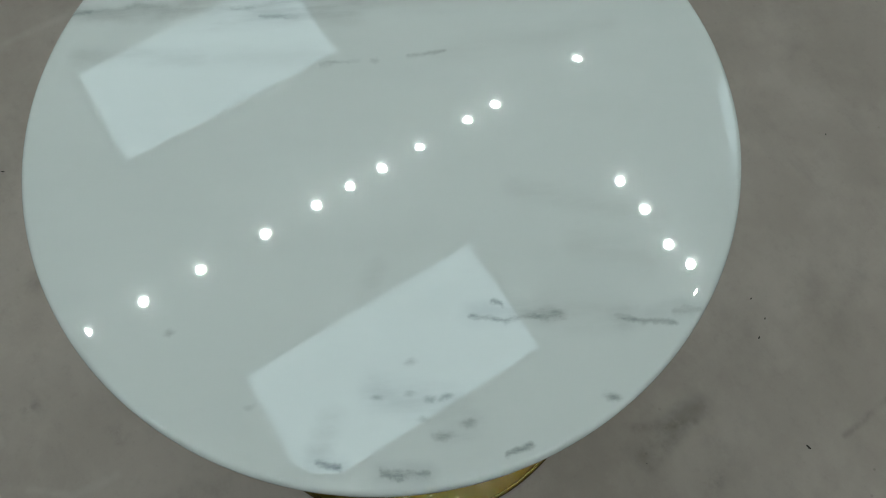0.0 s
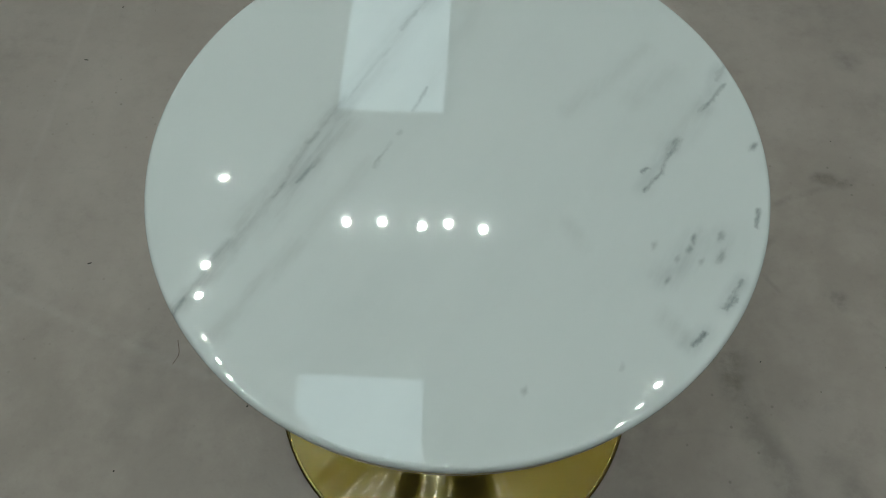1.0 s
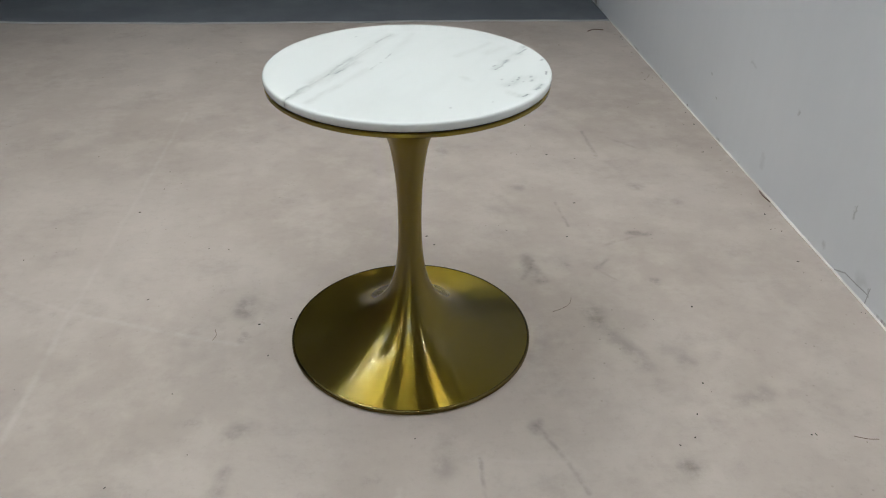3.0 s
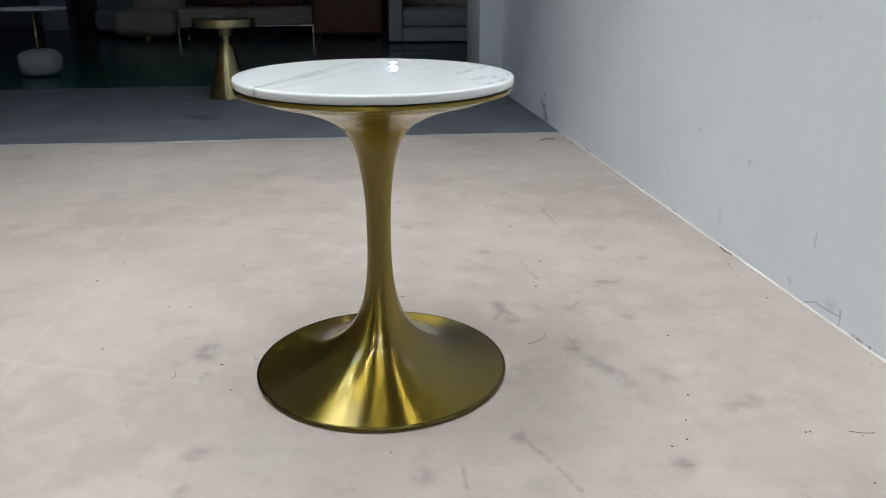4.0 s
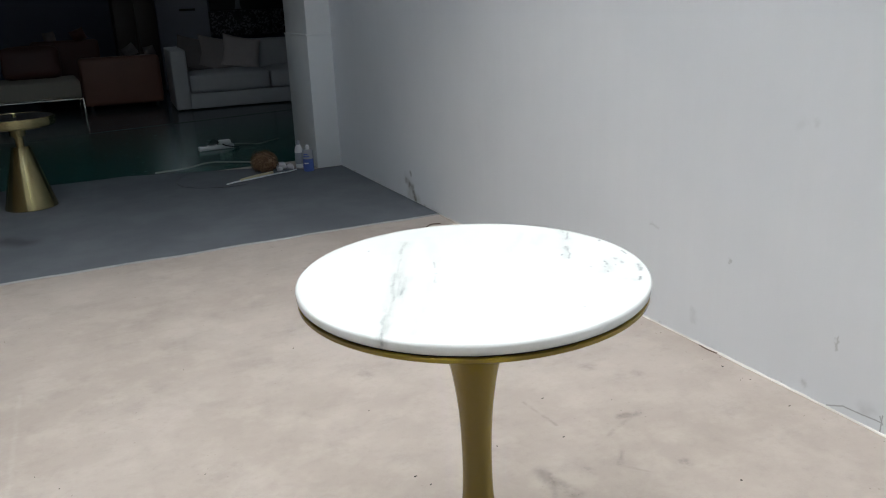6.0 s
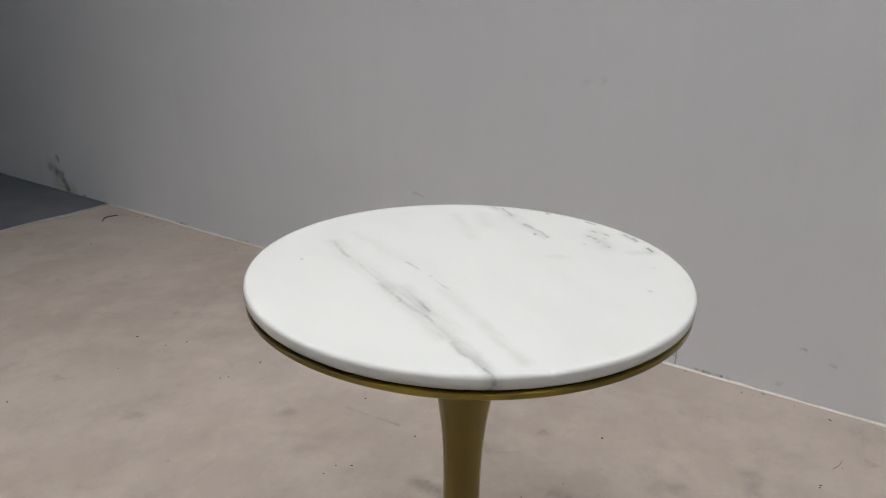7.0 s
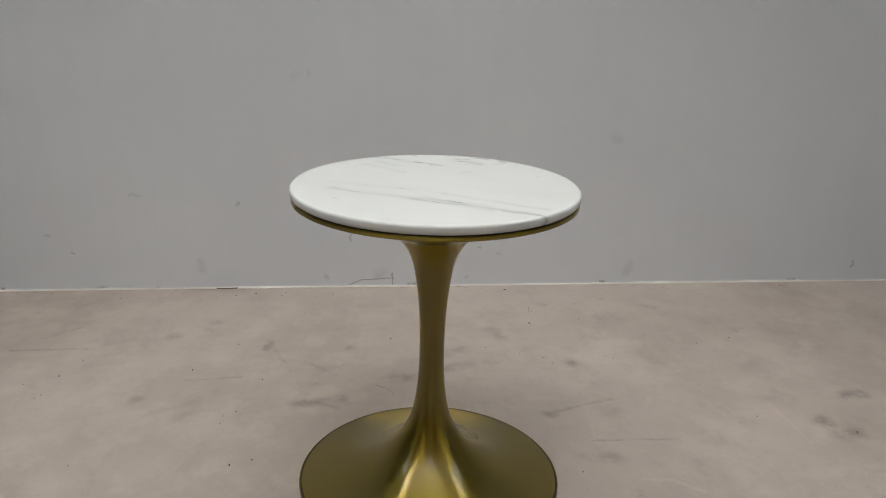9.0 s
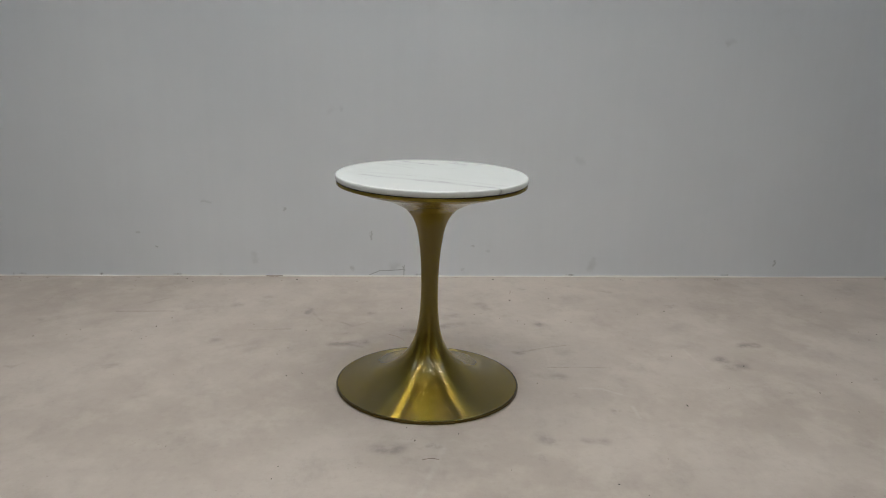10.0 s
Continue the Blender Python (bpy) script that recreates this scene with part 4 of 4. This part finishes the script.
def build_picture():
    root = tagged(empty("wall_picture", 2.2, 11.05), "dark wall panel with a pale goblet shape", "picture")
    part("board", box(-0.5, 0.9, 0, 0.03, 1.05, 2.3, 0.004), BLACK_PAINT, root)
    prof = [(0, 1.07), (0.05, 1.07), (0.035, 1.12), (0.03, 1.30), (0.05, 1.40), (0.16, 1.62), (0.17, 1.70), (0, 1.70)]
    bm = bmesh.new()
    vs = [bm.verts.new((r, 0, z)) for r, z in prof] + [bm.verts.new((-r, 0, z)) for r, z in reversed(prof[1:-1])]
    f = bm.faces.new(vs)
    g = bmesh.ops.extrude_face_region(bm, geom=[f])
    for e in g["geom"]:
        if isinstance(e, bmesh.types.BMVert):
            e.co.y -= 0.004
    part("goblet", bm, GREYCLOTH, root, "pale goblet shape", at=pose(-0.1, -0.0005, 0), smooth=False)
    k = Mat("floral_cloth")
    d = k.spots(k.vec("ADD", k.coords(), k.vec("SCALE", k.noise(k.coords(), 9, 3, 0.6, colour=True), scale=0.12)), 26)
    m = k.done(k.mix(k.span(d, 0.25, 0.55), (0.20, 0.20, 0.22, 1), (0.02, 0.02, 0.025, 1)), 0.8)
    part("border", box(-0.55, 0.9, -0.05, -0.002, 0.70, 1.048, 0.012), m, root, "black and pale floral band")


build_picture()
joint = box(-3.2, 3.6, -0.012, 0.012, -0.004, 0.001)
tagged(part("floor_joint", joint, JOINT, at=pose(0, 7.34, 0, 0, 0, 9)), "thin pale joint strip across the epoxy floor", "joint", kind="structure")


# ---- small things by the pillar ----
def build_can():
    root = tagged(empty("spray_can", 0.968, 4.255, 0.007), "blue and white spray can standing by the pillar", "spray can")
    part("body", lathe([(0, 0), (0.035, 0), (0.0372, 0.004), (0.0372, 0.088), (0, 0.088)], 32), BLUE_LABEL, root, "blue lower half")
    part("label", lathe([(0, 0.0882), (0.0373, 0.0882), (0.0373, 0.140), (0.030, 0.152), (0, 0.152)], 32), GREY_LABEL, root, "pale grey upper label")
    for z, half in ((0.122, 26), (0.106, 36), (0.058, 24)):
        # unreadable lines of print as plain bars round the front
        bm = bmesh.new()
        ring = [[bm.verts.new((rr * math.sin(radians(a)), -rr * math.cos(radians(a)), z + h)) for rr, h in ((0.0368, -0.004), (0.0377, -0.004), (0.0377, 0.004), (0.0368, 0.004))] for a in range(-half - 40, half - 39, 6)]
        for a, b in zip(ring, ring[1:]):
            for n in range(4):
                bm.faces.new((a[n], b[n], b[(n + 1) % 4], a[(n + 1) % 4]))
        part("print_bar", bm, BLUE_LABEL if z > 0.09 else WHITE_PLASTIC, root)
    part("cap", lathe([(0, 0.1522), (0.014, 0.1522), (0.014, 0.176), (0.010, 0.182), (0, 0.182)], 24), WHITE_PLASTIC, root, "white nozzle")


def build_bottle():
    root = tagged(empty("bottle", 0.945, 4.40, 0.007), "slim white plastic bottle with a cap", "bottle")
    part("body", lathe([(0, 0), (0.026, 0), (0.028, 0.004), (0.028, 0.13), (0.020, 0.155), (0.011, 0.168), (0, 0.168)], 32), WHITE_PLASTIC, root)
    part("cap", lathe([(0, 0.1682), (0.013, 0.1682), (0.013, 0.198), (0, 0.200)], 24), GREY_LABEL, root)
    part("label", lathe([(0.0282, 0.03), (0.0286, 0.03), (0.0286, 0.11), (0.0282, 0.11)], 32), GREY_LABEL, root)


build_can()
build_bottle()


def build_tangle():
    rng = random.Random(5)
    root = tagged(empty("twine_tangle", 0.70, 4.44, 0.006), "fuzzy brown tangle of straw twine on the floor", "twine")
    core = bmesh.new()
    bmesh.ops.create_icosphere(core, subdivisions=4, radius=1)
    for v in core.verts:
        k = 1 + 0.22 * noise.noise(v.co * 3.1) + 0.10 * noise.noise(v.co * 11)
        v.co = Vector((v.co.x * 0.082 * k, v.co.y * 0.075 * k, max(0.0, 0.062 + v.co.z * 0.066 * k)))
    part("core", core, STRAW, root)
    strands = bmesh.new()
    for _ in range(150):
        d = Vector((rng.gauss(0, 1), rng.gauss(0, 1), rng.gauss(0.25, 0.8))).normalized()
        side = d.cross(Vector((rng.gauss(0, 1), rng.gauss(0, 1), rng.gauss(0, 1)))).normalized()
        base = Vector((d.x * 0.080, d.y * 0.073, 0.064 + d.z * 0.062))
        reach = rng.uniform(0.02, 0.055)
        pts = glide([base - side * reach, base + d * rng.uniform(0.004, 0.022), base + side * reach + d * rng.uniform(0, 0.02)], 5)
        rope = tube([(p.x, p.y, max(0.003, p.z)) for p in pts], 0.0022, 5)
        me = bpy.data.meshes.new("strand")
        rope.to_mesh(me)
        rope.free()
        strands.from_mesh(me)
        bpy.data.meshes.remove(me)
    part("strands", strands, STRAW_DARK, root, "loose dark brown strands")
    tagged(part("wooden_stick", tube([(0.47, 4.19, 0.016), (0.59, 4.257, 0.017), (0.72, 4.30, 0.018)], 0.009, 8), PALE_WOOD), "pale wooden stick lying on the carpet", "stick")
    tagged(part("power_cable", tube(glide([(0.366, 4.138, 0.011), (0.43, 4.178, 0.011), (0.52, 4.20, 0.011), (0.62, 4.235, 0.011), (0.724, 4.272, 0.011), (0.832, 4.297, 0.011), (0.90, 4.335, 0.011)], 8), 0.005), WHITE_PLASTIC), "white cable lying along the wooden stick", "cable")
    tagged(part("power_cable", tube(glide([(0.0, 4.83, 0.012), (0.22, 4.87, 0.012), (0.40, 4.98, 0.012), (0.56, 4.90, 0.012), (0.72, 4.76, 0.013), (0.90, 4.50, 0.013)], 10), 0.006), GREY_CABLE), "pale grey cable trailing to the pillar", "cable")
    tagged(part("power_cable", tube(glide([(0.76, 5.72, 0.01), (0.86, 5.68, 0.008), (0.93, 5.60, 0.008), (1.02, 5.66, 0.008), (1.15, 5.76, 0.008)], 8), 0.005), GREY_CABLE), "thin cable leaving the power strip", "cable")
    tagged(part("power_cable", tube(glide([(0.50, 4.10, 0.009), (0.456, 4.072, 0.009), (0.334, 4.077, 0.009), (0.176, 4.161, 0.009), (0.09, 4.30, 0.009), (0.106, 4.50, 0.009), (0.211, 4.70, 0.009)], 8), 0.0028), DARK_WIRE), "thin dark wire curling over the carpet", "cable")
    root = tagged(empty("power_strip", 0.60, 5.60, 0, 3), "white plastic power strip lying on the green floor", "power strip")
    part("body", box(-0.16, 0.13, -0.032, 0.032, 0, 0.036, 0.008, 3), WHITE_PLASTIC, root)
    for i in range(4):
        part("socket", box(-0.14 + 0.068 * i, -0.095 + 0.068 * i, -0.018, 0.018, 0.0362, 0.038, 0.0005), GREYCLOTH, root)
    part("plug", box(0.005, 0.10, -0.05, 0.01, 0.0385, 0.075, 0.008, 2), WHITE_PLASTIC, root, "white plug sitting in the strip")
    part("lead", tube(glide([(-0.02, 0.32, 0.006), (-0.035, 0.18, 0.02), (-0.02, 0.05, 0.075), (0.0, -0.02, 0.062), (0.06, -0.06, 0.03), (0.16, -0.05, 0.006)], 8), 0.005), BLACK_PAINT, root, "black lead lying across the strip")
    for x, y, r in ((0.82, 4.44, 0.035), (0.87, 4.39, 0.028), (0.79, 4.37, 0.022)):
        bm = bmesh.new()
        bmesh.ops.create_icosphere(bm, subdivisions=3, radius=r)
        for v in bm.verts:
            v.co *= 1 + 0.35 * noise.noise(v.co * 45 + Vector((x * 9, y, 0)))
            v.co.z = max(-r * 0.55, v.co.z * 0.75)
        tagged(part("crumpled_paper", bm, PAPER, at=pose(x, y, 0.007 + r * 0.55), smooth=False), "crumpled white paper scrap beside the pillar", "paper", "paper scraps")


build_tangle()


# ---- litter on the cement floor ----
def build_litter():
    rng = random.Random(11)
    bm = bmesh.new()

    def crumb(x, y, s):
        g = bmesh.ops.create_icosphere(bm, subdivisions=1, radius=s)
        turn = Matrix.Rotation(rng.uniform(0, 6.3), 3, "Z")
        lx, ly = rng.uniform(0.6, 2.0), rng.uniform(0.4, 0.8)
        for v in g["verts"]:
            p = turn @ Vector((v.co.x * lx, v.co.y * ly, v.co.z * 0.5)) * rng.uniform(0.8, 1.2)
            v.co = Vector((x, y, s * 0.3)) + p

    for x, y in ((-0.70, 0.19), (-0.39, 0.06), (-0.79, 0.83), (-1.10, 0.41), (-0.58, 1.29), (0.76, 0.06), (0.54, 0.06), (0.60, -0.41), (0.69, -0.27), (0.63, -0.34),
                 (0.86, -0.42), (0.87, -0.42), (-0.56, -0.19), (-0.64, -0.46), (-0.58, 0.44), (-0.52, 0.43), (-0.40, 0.75), (0.32, 0.49), (0.09, 0.42), (1.18, 0.43),
                 (0.74, 0.54), (0.55, 1.02), (0.57, 0.65), (0.44, 1.03), (0.42, 1.04), (0.50, 0.44), (0.97, -0.45), (0.89, -0.60), (0.68, -0.24), (0.56, -0.43),
                 (0.68, -0.94), (0.30, 0.52), (0.07, 0.47), (1.18, -0.39), (-0.01, -0.37), (-0.19, -0.82), (0.94, -1.81), (0.12, -1.15), (-0.31, 0.08)):
        crumb(x, y, rng.uniform(0.0016, 0.0034))
    for _ in range(150):
        crumb(rng.uniform(-2.6, 1.2), rng.uniform(-2.4, 2.6), rng.uniform(0.0007, 0.0022) * rng.choice((1, 1, 1, 1.5)))
    for _ in range(70):
        crumb(WALL_X - abs(rng.gauss(0, 0.04)) - 0.012, rng.uniform(-2.4, 2.6), rng.uniform(0.001, 0.0028))
    ob = part("floor_litter", bm, DIRT, smooth=False)
    tagged(ob, "dark crumbs and dust specks scattered on the cement floor", "litter", kind="stuff")
    for name, pts, r in (("thread", [(0.380, 0.062, 0.002), (0.400, 0.070, 0.002), (0.422, 0.084, 0.002), (0.434, 0.098, 0.002), (0.442, 0.118, 0.004)], 0.0006),
                         ("thread", [(0.95, -0.432, 0.002), (0.975, -0.442, 0.002), (1.0, -0.445, 0.002)], 0.0007),
                         ("thread", [(-0.50, 0.045, 0.002), (-0.493, 0.02, 0.002), (-0.50, 0.0, 0.002)], 0.0006),
                         ("twig", [(WALL_X - 0.014, 0.685, 0.006), (WALL_X - 0.016, 0.65, 0.006), (WALL_X - 0.010, 0.61, 0.005)], 0.0022),
                         ("twig", [(1.06, 2.50, 0.003), (1.10, 2.53, 0.004), (1.15, 2.52, 0.003)], 0.0026)):
        tagged(part(name, tube(glide(pts, 6), r, 6), THREAD), "short dark %s lying on the cement floor" % name, name, name + "s on the floor")


build_litter()
